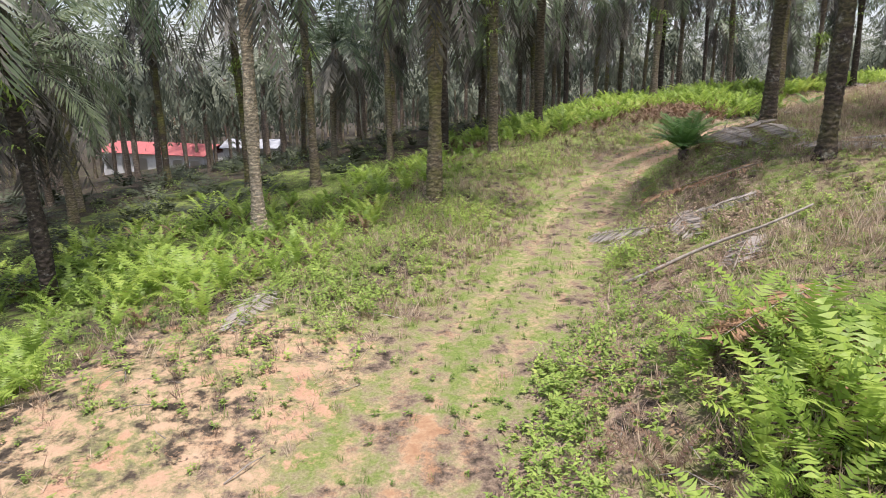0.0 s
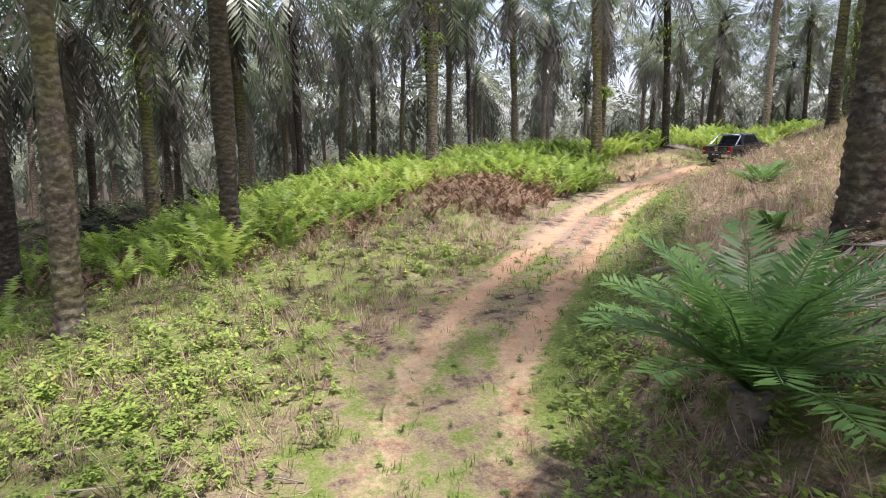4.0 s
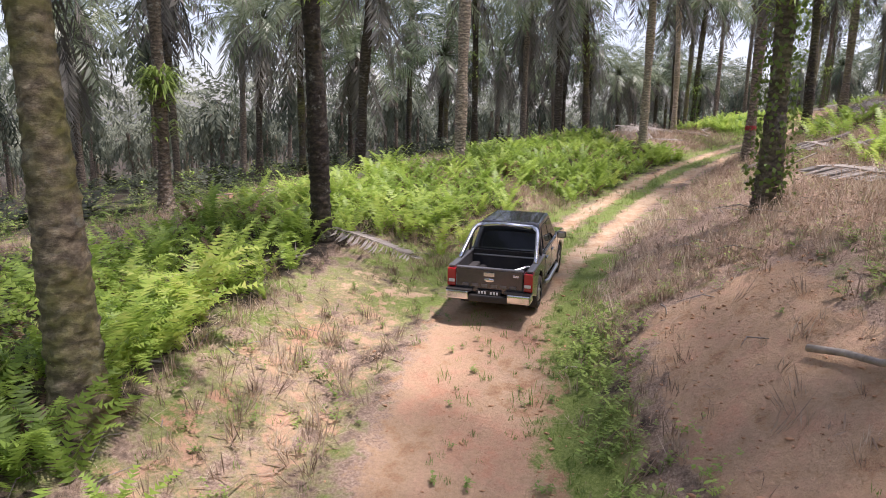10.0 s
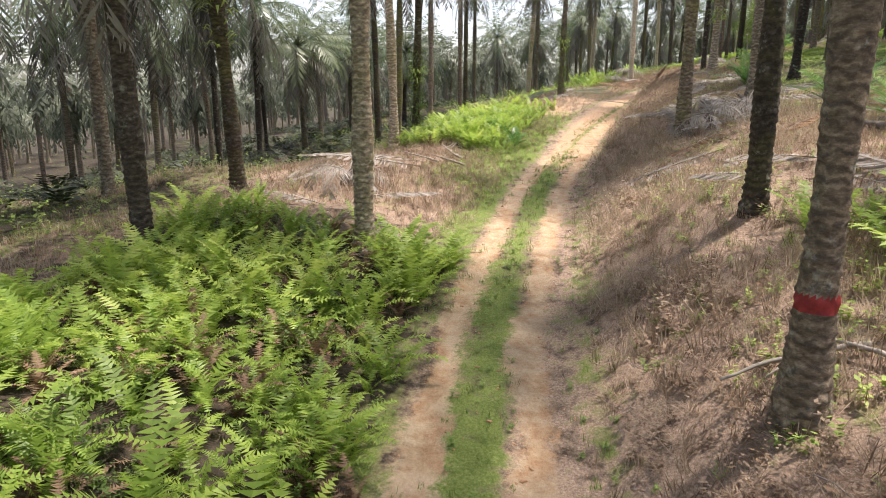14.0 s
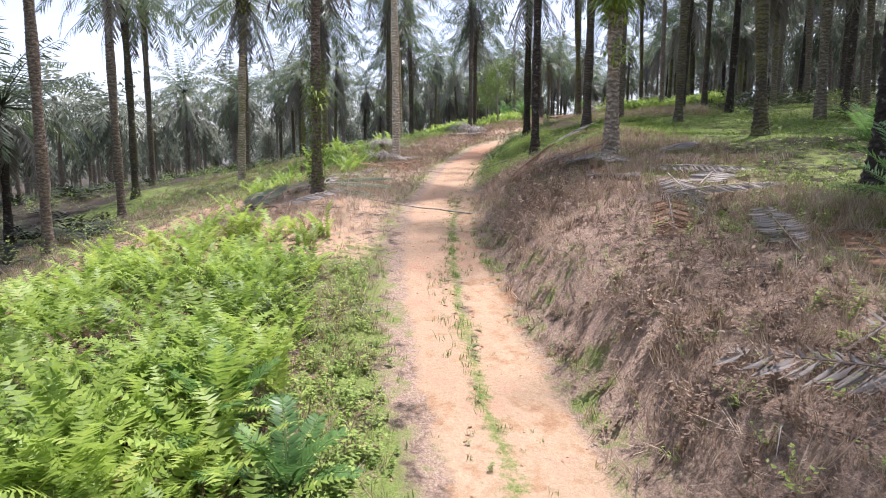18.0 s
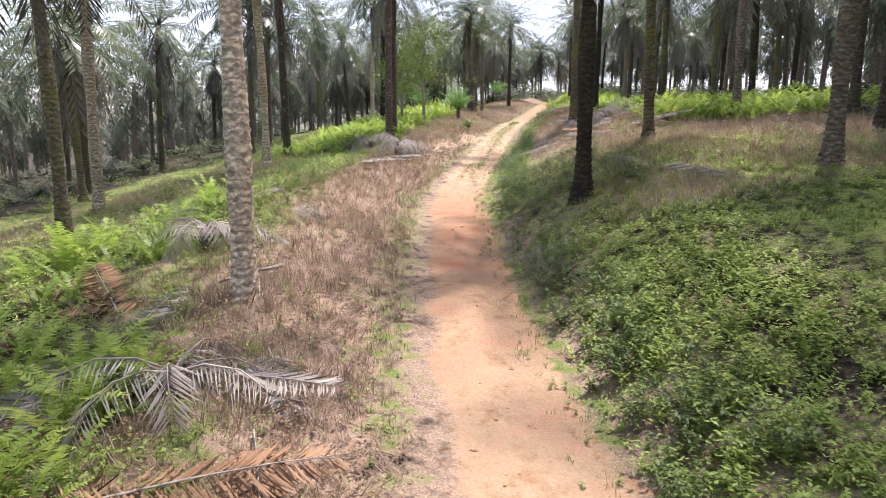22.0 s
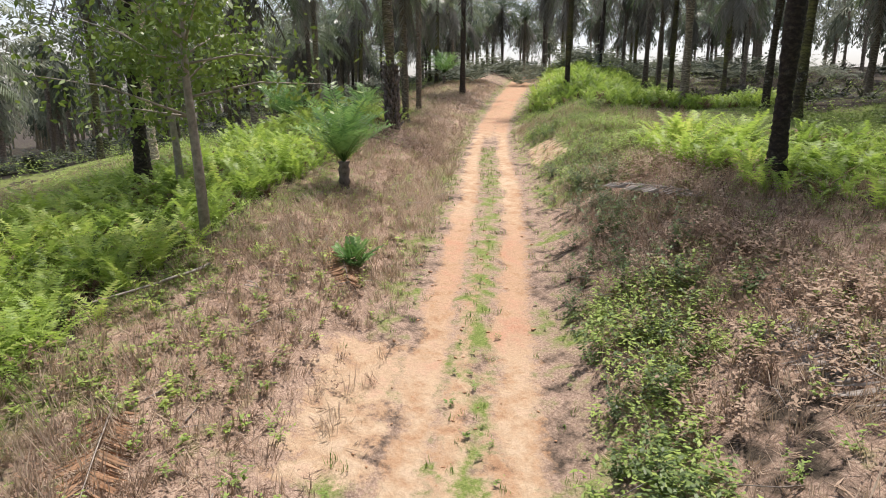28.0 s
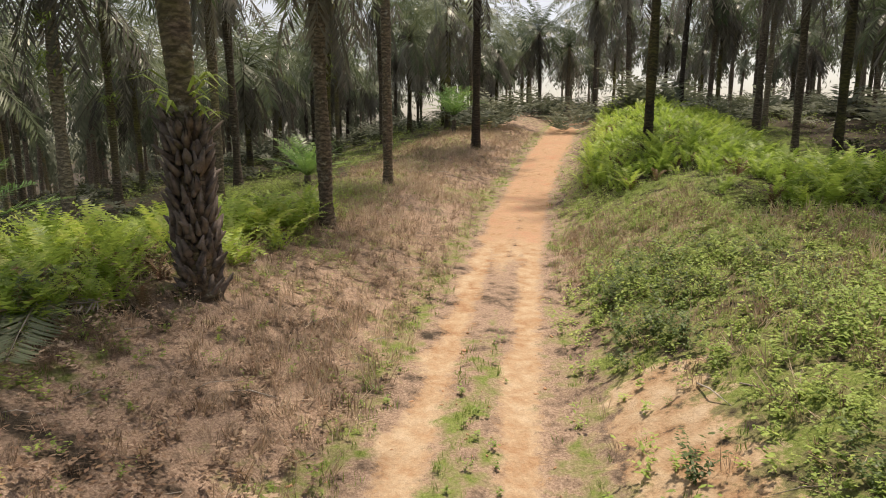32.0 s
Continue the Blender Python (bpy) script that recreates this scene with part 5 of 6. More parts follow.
# ---------------------------------------------------------------- pickup truck
def plain_paint(name, base, rough, metal=0.0, coat=0.0, dust=0.0):
    m, nt, p = shader(name)
    col = mix_of(nt, math_of(nt, "MULTIPLY", ramp(nt, noise_of(nt, 3.0, 8, 0.7), [(0.4, (0, 0, 0)), (0.75, (1, 1, 1))]), dust), base, (0.36, 0.27, 0.19))
    nt.links.new(col, p.inputs["Base Color"])
    p.inputs["Roughness"].default_value = rough
    p.inputs["Metallic"].default_value = metal
    p.inputs["Coat Weight"].default_value = coat
    p.inputs["Coat Roughness"].default_value = 0.04
    return m


M_PAINT = plain_paint("grey_car_paint", (0.05, 0.053, 0.06), 0.25, 0.6, 1.0, 0.06)
M_PLASTIC = plain_paint("black_plastic", (0.012, 0.012, 0.013), 0.55, 0, 0, 0.08)
M_LINER = plain_paint("bed_liner", (0.022, 0.022, 0.023), 0.7, 0, 0, 0.1)
M_CHROME = plain_paint("chrome", (0.75, 0.76, 0.78), 0.12, 1.0, 0, 0.03)
M_STEEL = plain_paint("brushed_steel", (0.62, 0.63, 0.64), 0.3, 1.0)
M_TYRE = plain_paint("tyre_rubber", (0.018, 0.018, 0.018), 0.85, 0, 0, 0.35)
M_GLASS = plain_paint("tinted_glass", (0.004, 0.005, 0.006), 0.06)
M_GLASS.node_tree.nodes["Principled BSDF"].inputs["Specular IOR Level"].default_value = 0.22
M_LAMP = plain_paint("red_lamp", (0.36, 0.008, 0.012), 0.12, 0, 1.0)
M_LENS = plain_paint("clear_lens", (0.62, 0.60, 0.58), 0.15, 0, 1.0)
M_WHITE = plain_paint("white_marking", (0.75, 0.75, 0.75), 0.5)
M_EMBOSS = plain_paint("grey_emblem", (0.16, 0.16, 0.165), 0.35, 0.4)
M_TOOLRED = plain_paint("tool_red", (0.35, 0.03, 0.025), 0.5)


def boxy(x0, x1, y0, y1, z0, z1, bevel=0.0, segments=2, taper=None):
    bm = bmesh.new()
    bmesh.ops.create_cube(bm, size=1.0)
    for v in bm.verts:
        v.co = ((x0 + x1) / 2 + v.co.x * (x1 - x0), (y0 + y1) / 2 + v.co.y * (y1 - y0), (z0 + z1) / 2 + v.co.z * (z1 - z0))
    if taper:
        for v in bm.verts:
            if v.co.z > (z0 + z1) / 2:
                v.co.x *= taper[0]
                v.co.y += taper[1] if v.co.y < (y0 + y1) / 2 else taper[2]
    if bevel:
        bmesh.ops.bevel(bm, geom=bm.edges[:], offset=bevel, segments=segments, affect="EDGES", profile=0.6)
    return bm


def plate(outline, x0, x1, bevel=0.0):
    """A side outline (y, z) given thickness in x."""
    bm = bmesh.new()
    vs = [bm.verts.new((x0, y, z)) for y, z in outline]
    f = bm.faces.new(vs)
    got = bmesh.ops.extrude_face_region(bm, geom=[f])
    bmesh.ops.translate(bm, verts=[v for v in got["geom"] if isinstance(v, bmesh.types.BMVert)], vec=(x1 - x0, 0, 0))
    if bevel:
        bmesh.ops.recalc_face_normals(bm, faces=bm.faces)
        long = [e for e in bm.edges if abs(e.verts[0].co.x - e.verts[1].co.x) < 1e-6]
        bmesh.ops.bevel(bm, geom=long, offset=bevel, segments=2, affect="EDGES", profile=0.6)
    return bm


def pipe(points, radius, sides=10):
    v, f = tube(points, np.full(len(points), radius), sides)
    bm = bmesh.new()
    vs = [bm.verts.new(p) for p in v]
    for t in f:
        bm.faces.new([vs[i] for i in t])
    return bm


def arch(y, z, r, n=9):
    return [(y + r * math.cos(a), z + r * math.sin(a)) for a in np.linspace(math.pi, 0, n)]


def quad_panel(corners, depth, bevel=0.01):
    """A window pane or panel through four corners, with thickness along its normal."""
    c = [Vector(p) for p in corners]
    n = (c[1] - c[0]).cross(c[3] - c[0]).normalized() * depth
    bm = bmesh.new()
    a = [bm.verts.new(p) for p in c]
    f = bm.faces.new(a)
    got = bmesh.ops.extrude_face_region(bm, geom=[f])
    bmesh.ops.translate(bm, verts=[v for v in got["geom"] if isinstance(v, bmesh.types.BMVert)], vec=n)
    return bm


def build_truck(m):
    t = new("pickup_truck")
    part("chassis", boxy(-0.72, 0.72, -2.45, 2.4, 0.34, 0.58, 0.03), M_PLASTIC, t)
    rear, front, r = -1.50, 1.72, 0.47
    # load bed
    side = [(-2.58, 0.62)] + arch(rear, 0.42, r) + [(-0.92, 0.50), (-0.92, 1.14), (-2.60, 1.10)]
    for sgn, nm in ((-1, "bed_side"), (1, "bed_side")):
        part(nm, plate(side, sgn * 0.80, sgn * 0.925, 0.03), M_PAINT, t, smooth=False)
        part("bed_rail", boxy(sgn * 0.862 - 0.07, sgn * 0.862 + 0.07, -2.58, -0.93, 1.105, 1.150, 0.015), M_EMBOSS, t, "satin grey rail cap")
        part("liner_wall", boxy(sgn * 0.80 - 0.02, sgn * 0.80 + 0.002, -2.52, -0.95, 0.66, 1.10, 0.008), M_LINER, t)
        part("wheel_housing", boxy(sgn * 0.69 - 0.1, sgn * 0.69 + 0.1, -1.95, -1.05, 0.66, 0.88, 0.05), M_LINER, t)
    floor = part("bed_floor", boxy(-0.80, 0.80, -2.54, -0.94, 0.60, 0.66), M_LINER, t, "ribbed black bed liner")
    for k in range(15):
        x = -0.70 + k * 0.1
        part("liner_rib", boxy(x - 0.022, x + 0.022, -2.52, -0.98, 0.655, 0.675, 0.006, 1), M_EMBOSS, floor)
    part("bed_front_wall", boxy(-0.80, 0.80, -0.99, -0.93, 0.60, 1.12, 0.01), M_LINER, t)
    part("bed_cross_bar", boxy(-0.78, 0.78, -1.04, -0.99, 1.12, 1.17, 0.012), M_PLASTIC, t)
    part("bed_cross_bar", boxy(-0.78, 0.78, -1.02, -0.985, 1.02, 1.05, 0.008), M_STEEL, t)
    # tailgate and its badges
    gate = part("tailgate", boxy(-0.735, 0.735, -2.66, -2.57, 0.60, 1.135, 0.022), M_PAINT, t)
    part("tailgate_cap", boxy(-0.74, 0.74, -2.665, -2.56, 1.125, 1.158, 0.012), M_EMBOSS, gate)
    part("handle", boxy(-0.12, 0.12, -2.685, -2.65, 0.985, 1.075, 0.014), M_CHROME, gate, "chrome tailgate handle")
    bm = bmesh.new()
    bmesh.ops.create_uvsphere(bm, u_segments=20, v_segments=10, radius=1.0)
    for v in bm.verts:
        v.co = (v.co.x * 0.115, -2.662 + v.co.y * 0.02, 0.895 + v.co.z * 0.047)
    part("oval_badge", bm, M_CHROME, gate, "plain chrome oval", True)
    for k in range(6):
        x = -0.52 + k * 0.208
        part("emblem_bar", boxy(x - 0.07, x + 0.07, -2.668, -2.655, 0.735, 0.80, 0.006, 1), M_EMBOSS, gate)
    for k, (w, z) in enumerate(((0.085, 1.04), (0.085, 1.01))):
        part("trim_badge", boxy(0.60 - w, 0.60 + w * 0.5, -2.668, -2.655, z - 0.01, z + 0.01, 0.004, 1), M_CHROME, gate)
    # rear lamps, bumper, plate
    for sgn in (-1, 1):
        lamp = part("tail_lamp", boxy(sgn * 0.845 - 0.095, sgn * 0.845 + 0.095, -2.665, -2.42, 0.70, 1.10, 0.03, 3), M_LAMP, t, "red tail lamp")
        for z in (0.83,):
            part("clear_lens", boxy(sgn * 0.835 - 0.07, sgn * 0.835 + 0.07, -2.676, -2.64, z - 0.035, z + 0.035, 0.012), M_LENS, lamp)
        part("bumper_end", boxy(*sorted((sgn * 0.42, sgn * 0.93)), -2.84, -2.48, 0.46, 0.66, 0.05, 3), M_CHROME, t, "chrome bumper corner")
        part("bumper_step", boxy(*sorted((sgn * 0.36, sgn * 0.93)), -2.82, -2.50, 0.655, 0.685, 0.012), M_PLASTIC, t)
    part("bumper_centre", boxy(-0.45, 0.45, -2.80, -2.50, 0.43, 0.58, 0.03), M_PLASTIC, t)
    plate_ = part("number_plate", boxy(-0.27, 0.27, -2.735, -2.715, 0.575, 0.685, 0.006), M_PLASTIC, t, "black number plate")
    for k in range(7):
        if k == 3:
            continue
        x = -0.20 + k * 0.066
        part("plate_bar", boxy(x - 0.02, x + 0.02, -2.742, -2.733, 0.60, 0.66, 0.003, 1), M_WHITE, plate_)
    # cab
    low = [(-0.90, 0.50), (1.20, 0.46)] + arch(front, 0.42, r) + [(2.30, 0.50), (2.62, 0.56), (2.64, 0.95), (2.48, 1.10), (1.45, 1.20), (-0.90, 1.16)]
    body = part("cab_body", plate(low, -0.915, 0.915, 0.06), M_PAINT, t)
    cabin = part("cabin", boxy(-0.85, 0.85, -0.90, 1.42, 1.14, 1.80, 0.075, 3, (0.82, 0.26, -0.58)), M_PAINT, t)
    for k in range(4):
        x = -0.42 + k * 0.28
        part("roof_rib", boxy(x - 0.035, x + 0.035, -0.50, 0.66, 1.792, 1.812, 0.009), M_PAINT, cabin)
    part("rear_window", quad_panel([(-0.70, -0.875, 1.20), (0.70, -0.875, 1.20), (0.605, -0.67, 1.70), (-0.605, -0.67, 1.70)], 0.02), M_GLASS, cabin, "dark tinted rear window")
    part("windscreen", quad_panel([(0.74, 1.33, 1.22), (-0.74, 1.33, 1.22), (-0.62, 0.90, 1.74), (0.62, 0.90, 1.74)], 0.02), M_GLASS, cabin)
    for sgn in (-1, 1):
        for y0, y1, t0, t1 in ((-0.72, 0.10, -0.50, 0.10), (0.17, 1.12, 0.17, 0.72)):
            q = [(sgn * 0.835, y0, 1.21), (sgn * 0.835, y1, 1.21), (sgn * 0.715, t1, 1.69), (sgn * 0.715, t0, 1.69)]
            part("side_window", quad_panel(q if sgn > 0 else q[::-1], 0.02), M_GLASS, cabin)
        for y in (0.13, 1.18, -0.80):
            part("door_seam", boxy(sgn * 0.915 - 0.004, sgn * 0.915 + 0.004, y - 0.006, y + 0.006, 0.56, 1.15), M_PLASTIC, body)
        for y in (-0.62, 0.30):
            part("door_handle", boxy(sgn * 0.93 - 0.02, sgn * 0.93 + 0.02, y - 0.1, y + 0.1, 0.98, 1.02, 0.012), M_CHROME, body)
        mir = part("door_mirror", boxy(*sorted((sgn * 0.93, sgn * 1.15)), 0.95, 1.06, 1.13, 1.30, 0.035, 3), M_PLASTIC, t)
        part("mirror_glass", boxy(*sorted((sgn * 0.96, sgn * 1.13)), 0.943, 0.952, 1.15, 1.28, 0.003, 1), M_STEEL, mir)
        step = part("side_step", pipe([(sgn * 0.90, -0.70, 0.40), (sgn * 0.95, -0.55, 0.40), (sgn * 0.95, 1.0, 0.40), (sgn * 0.90, 1.15, 0.40)], 0.05), M_STEEL, t, "silver side step")
        part("step_bracket", boxy(*sorted((sgn * 0.6, sgn * 0.93)), 0.1, 0.16, 0.36, 0.44), M_PLASTIC, step)
        part("mud_flap", boxy(sgn * 0.80 - 0.12, sgn * 0.80 + 0.12, rear - 0.52, rear - 0.50, 0.22, 0.55), M_PLASTIC, t)
        part("headlamp", boxy(*sorted((sgn * 0.55, sgn * 0.90)), 2.42, 2.63, 0.86, 1.03, 0.04), M_LENS, t)
        hoop = [(sgn * 0.865, -1.92, 1.14), (sgn * 0.85, -1.78, 1.24), (sgn * 0.76, -1.15, 1.66), (sgn * 0.70, -1.04, 1.735), (sgn * 0.60, -0.99, 1.765)]
        part("roll_bar_leg", pipe(hoop, 0.05), M_CHROME, t, "polished steel roll bar", True)
        part("roll_bar_stay", pipe([(sgn * 0.855, -1.12, 1.14), (sgn * 0.79, -1.12, 1.60)], 0.03), M_PLASTIC, t)
    part("roll_bar_top", pipe([(-0.62, -0.99, 1.765), (0, -0.97, 1.79), (0.62, -0.99, 1.765)], 0.05), M_CHROME, t, "polished steel roll bar", True)
    part("aerial", pipe([(0, -0.42, 1.79), (0, -0.47, 1.86), (0, -0.56, 2.02)], 0.008, 6), M_PLASTIC, t)
    part("grille", boxy(-0.5, 0.5, 2.60, 2.66, 0.62, 0.98, 0.02), M_PLASTIC, t)
    for y in (rear, front):
        for sgn in (-1, 1):
            w = new("wheel")
            w.parent = t
            w.location = (sgn * 0.79, y, 0.385)
            bm = bmesh.new()
            prof = [(-0.125, 0.24), (-0.13, 0.34), (-0.10, 0.383), (0.10, 0.383), (0.13, 0.34), (0.125, 0.24)]
            rings = [[bm.verts.new((x, q * math.cos(a), q * math.sin(a))) for x, q in prof] for a in np.arange(32) / 32 * 2 * math.pi]
            for i in range(32):
                for k in range(5):
                    bm.faces.new((rings[i][k], rings[i][k + 1], rings[(i + 1) % 32][k + 1], rings[(i + 1) % 32][k]))
            part("tyre", bm, M_TYRE, w, smooth=True)
            bm = bmesh.new()
            bmesh.ops.create_cone(bm, cap_ends=True, segments=24, radius1=0.245, radius2=0.245, depth=0.19, matrix=Matrix.Rotation(math.pi / 2, 4, "Y"))
            for k in range(6):
                a = k * math.pi / 3
                got = bmesh.ops.create_cube(bm, size=1.0, matrix=Matrix.Translation((sgn * 0.1, 0.12 * math.cos(a), 0.12 * math.sin(a))) @ Matrix.Rotation(a, 4, "X") @ Matrix.Diagonal((0.03, 0.22, 0.055, 1)))
            part("rim", bm, M_STEEL, w, "silver alloy rim")
    t.matrix_world = m
    return tagged(t, "dark grey double-cab pickup truck standing on the dirt track", "pickup truck")


TX, TY, TYAW = 39.8, 56.85, -73.0
slope = math.degrees(math.atan2(ground_at(TX + 1.6 * math.sin(radians(-TYAW)), TY + 1.6 * math.cos(radians(TYAW))) - ground_at(TX - 1.6 * math.sin(radians(-TYAW)), TY - 1.6 * math.cos(radians(TYAW))), 3.2))
TRUCK = pose(TX, TY, ground_at(TX, TY) + 0.02, slope, 0, TYAW)
build_truck(TRUCK)


def in_bed(name, bm, material, place, label, category):
    ob = part(name, bm, material)
    ob.matrix_world = TRUCK @ place
    return tagged(ob, label, category)


in_bed("steel_pole", pipe([(0.62, -1.30, 0.90), (0.1, -1.80, 0.80), (-0.55, -2.38, 0.72)], 0.034), M_STEEL, Matrix(), "long silver steel pole lying across the truck bed", "pole")
in_bed("digging_iron", pipe([(-0.45, -1.45, 0.70), (0.05, -2.05, 0.70), (0.18, -2.40, 0.70)], 0.02), M_TOOLRED, Matrix(), "red-painted iron bar on the bed liner", "iron bar")
in_bed("tool_handle", pipe([(-0.35, -1.35, 0.70), (0.32, -1.32, 0.72)], 0.022), M_WOOD, Matrix(), "pale wooden tool handle in the truck bed", "tool handle")
for gx in (0.36, 0.48):
    in_bed("gas_can", pipe([(gx, -1.62, 0.68), (gx, -1.62, 0.80), (gx, -1.62, 0.86)], 0.045), M_STEEL, Matrix(), "small silver canister standing in the truck bed", "canister")
in_bed("rolled_tarpaulin", boxy(-0.60, -0.42, -1.60, -1.10, 0.66, 0.82, 0.07, 3), M_PLASTIC, Matrix(), "rolled black tarpaulin beside the wheel housing", "tarpaulin")


# ---------------------------------------------------------------- fallen fronds, logs, branches, young palms
def lay(ob, x, y, yaw=0.0, lift=0.0, scale=1.0):
    """Rest a thing on the slope."""
    e = 0.8
    n = Vector((ground_at(x - e, y) - ground_at(x + e, y), ground_at(x, y - e) - ground_at(x, y + e), 2 * e)).normalized()
    q = Vector((0, 0, 1)).rotation_difference(n).to_matrix().to_4x4()
    ob.matrix_world = Matrix.Translation((x, y, ground_at(x, y) + lift)) @ q @ Matrix.Rotation(yaw, 4, "Z") @ Matrix.Scale(scale, 4)
    return ob


FR = np.random.default_rng(33)


def fallen_frond(kind):
    v, f = frond(FR, 4.2, 0.10, 0.22, 58, 0.75, 0.03 if kind != 'green' else 0.045, 0.5 if kind != "green" else 0.25, 0.05, 0.035, 0.22 if kind != "green" else 0.04)
    v[17:] += FR.normal(0, 0.014, (len(v) - 17, 3)) * (kind != "green")
    v[:, 2] = np.maximum(v[:, 2], 0.02 + 0.05 * FR.random(len(v)))
    mat = {"grey": M_LITTER, "rust": M_LITTER_RUST, "green": M_FROND}[kind]
    root = new("fallen_frond")
    nr = 5 * 3 + 2
    tri_r = f[(f < nr).all(1)]
    tri_l = f[(f >= nr).all(1)] - nr
    a = new("rachis", mesh_of("rachis", v[:nr], tri_r, M_WOOD, True))
    b = new("leaf_blade", mesh_of("leaf_blade", v[nr:], tri_l, mat, tone=np.full(len(v) - nr, 0.5)))
    a.parent = b.parent = root
    b["kind"] = "stuff"
    return root


FROND_LABEL = {"grey": "fallen grey palm frond drying on the ground", "rust": "fallen rust-brown palm frond with a long stalk", "green": "freshly cut green palm frond on the ground"}
FRONDS = {k: [fallen_frond(k) for _ in range(2)] for k in FROND_LABEL}
# places along the track: s, d, turn in degrees, kind
FALLEN = [(1, 6.0, 200, "rust"), (3.5, 7.0, 150, "rust"), (11, 3.6, 60, "grey"), (17, 6.5, 30, "grey"), (19, 3.2, 80, "rust"), (4, -6.5, 200, "grey"),
          (-6, -5.5, 150, "grey"), (20, 5.8, 20, "grey"), (25.2, 5.6, 200, "grey"), (50, -7.2, 205, "grey"), (47, -3.6, 160, "rust"), (64, -6.4, 250, "grey"), (76, 8, 20, "grey"), (96, 8.5, 40, "grey"), (99, 6.8, 10, "grey"),
          (113.2, 3.7, 272, "grey"), (112.4, 4.6, 258, "grey"), (114.6, 4.4, 284, "grey"), (110.8, 5.0, 268, "grey"), (152, 7.2, 215, "rust"), (106, 5.5, 350, "grey"), (108, 6.4, 20, "grey"), (109.5, 7.2, 0, "grey"), (112, 5.9, 40, "grey"), (114, 7.6, 10, "grey"), (118, 6.0, 340, "grey"), (106, -5.5, 100, "grey"), (96, -4.5, 200, "grey"),
          (125, 6.4, 160, "rust"), (128, 7.5, 170, "grey"), (133, 6.2, 180, "rust"), (134, 5.2, 200, "grey"), (141, -6.6, 275, "green"), (142.2, -6.0, 262, "green"), (140.4, -6.8, 250, "green"), (139, -8.5, 290, "green"), (142.0, -6.4, 303, "green"), (142.8, -5.6, 314, "green"), (135.0, -7.8, 355, "green"), (136.2, -8.4, 8, "green"), (138.5, -7.2, 340, "grey"), (135.4, -7.0, 325, "grey"), (134.3, 2.9, 212, "rust"), (133.8, 3.4, 226, "rust"), (214.6, 6.4, 60, "grey"), (143, -3.6, 120, "grey"),
          (148, -4.2, 130, "grey"), (146, 5.6, 300, "grey"), (152, -5.2, 170, "grey"), (155, -7.5, 200, "grey"), (158, -6.2, 160, "grey"), (153, -3.6, 100, "rust"), (166, 9, 20, "grey"), (172, -6.5, 210, "grey"), (176, -8, 180, "grey"), (186, -6.6, 240, "grey"), (187.5, -6.8, 280, "grey"),
          (186.5, -6.3, 200, "grey"), (187, -7.0, 320, "grey"), (184, 6.5, 10, "grey"), (188, 7.5, 350, "grey"), (190, 6.0, 30, "grey"), (193, 8, 10, "grey"), (195, 6.6, 340, "grey"), (197, 9, 20, "grey"), (200, 7.2, 0, "grey"),
          (202, 6.0, 15, "grey"), (204, 8.5, 350, "grey"), (192, 5.4, 320, "grey"), (182, 8.4, 30, "grey"), (205, -5.6, 200, "rust"), (214, -4.0, 200, "rust"), (237, -9.5, 150, "green"), (238.5, -8.8, 190, "green"), (236, -8.0, 210, "green"), (240, -7.0, 20, "green"), (12.2, 3.4, 110, "grey"), (12.6, 3.6, 190, "grey"), (11.6, 3.0, 250, "grey"), (237.5, -10.5, 120, "grey"), (234, -7.2, 150, "green"), (234.6, -8.0, 200, "grey"), (235.2, -6.8, 120, "green"), (233, -7.8, 170, "grey"), (226, -7.4, 180, "grey"), (230, -9, 170, "green"), (236, -6.5, 150, "grey"), (170, 7.5, 10, "grey"),
          (64, 8.5, 20, "grey"), (86, 6.5, 330, "grey"), (92, 9.5, 20, "grey"), (94, 8.2, 350, "grey"), (103, -8, 160, "grey"), (70, -11, 150, "grey")]
LITTER = [(183, 207, 4.5, 14, 34), (102, 119, 5, 13, 20), (124, 136, 5, 10, 6), (150, 162, -9, -4, 8), (60, 100, 7, 14, 12), (5, 22, 4, 12, 8), (96, 108, -9, -4, 5), (62, 100, -17, -11, 8)]
for s0, s1, d0, d1, n in LITTER:
    FALLEN += [(FR.uniform(s0, s1), FR.uniform(d0, d1), FR.uniform(0, 360), "grey" if FR.random() < 0.85 else "rust") for _ in range(n)]
for k, (s_, d_, turn, kind) in enumerate(FALLEN):
    x, y = at(s_, d_)
    i = int(np.clip(np.searchsorted(ARC, s_), 1, len(ARC) - 1))
    yaw = math.atan2(TAN[i, 1], TAN[i, 0]) + radians(turn)
    ob = copy_thing(FRONDS[kind][k % 2], Matrix())
    lay(ob, x, y, yaw, 0.05 + 0.05 * (k % 3), FR.uniform(0.7, 1.05))
    tagged(ob, FROND_LABEL[kind], "palm frond", "fallen palm fronds")
for two in FRONDS.values():
    for root in two:
        for o in (*root.children_recursive, root):
            bpy.data.objects.remove(o)


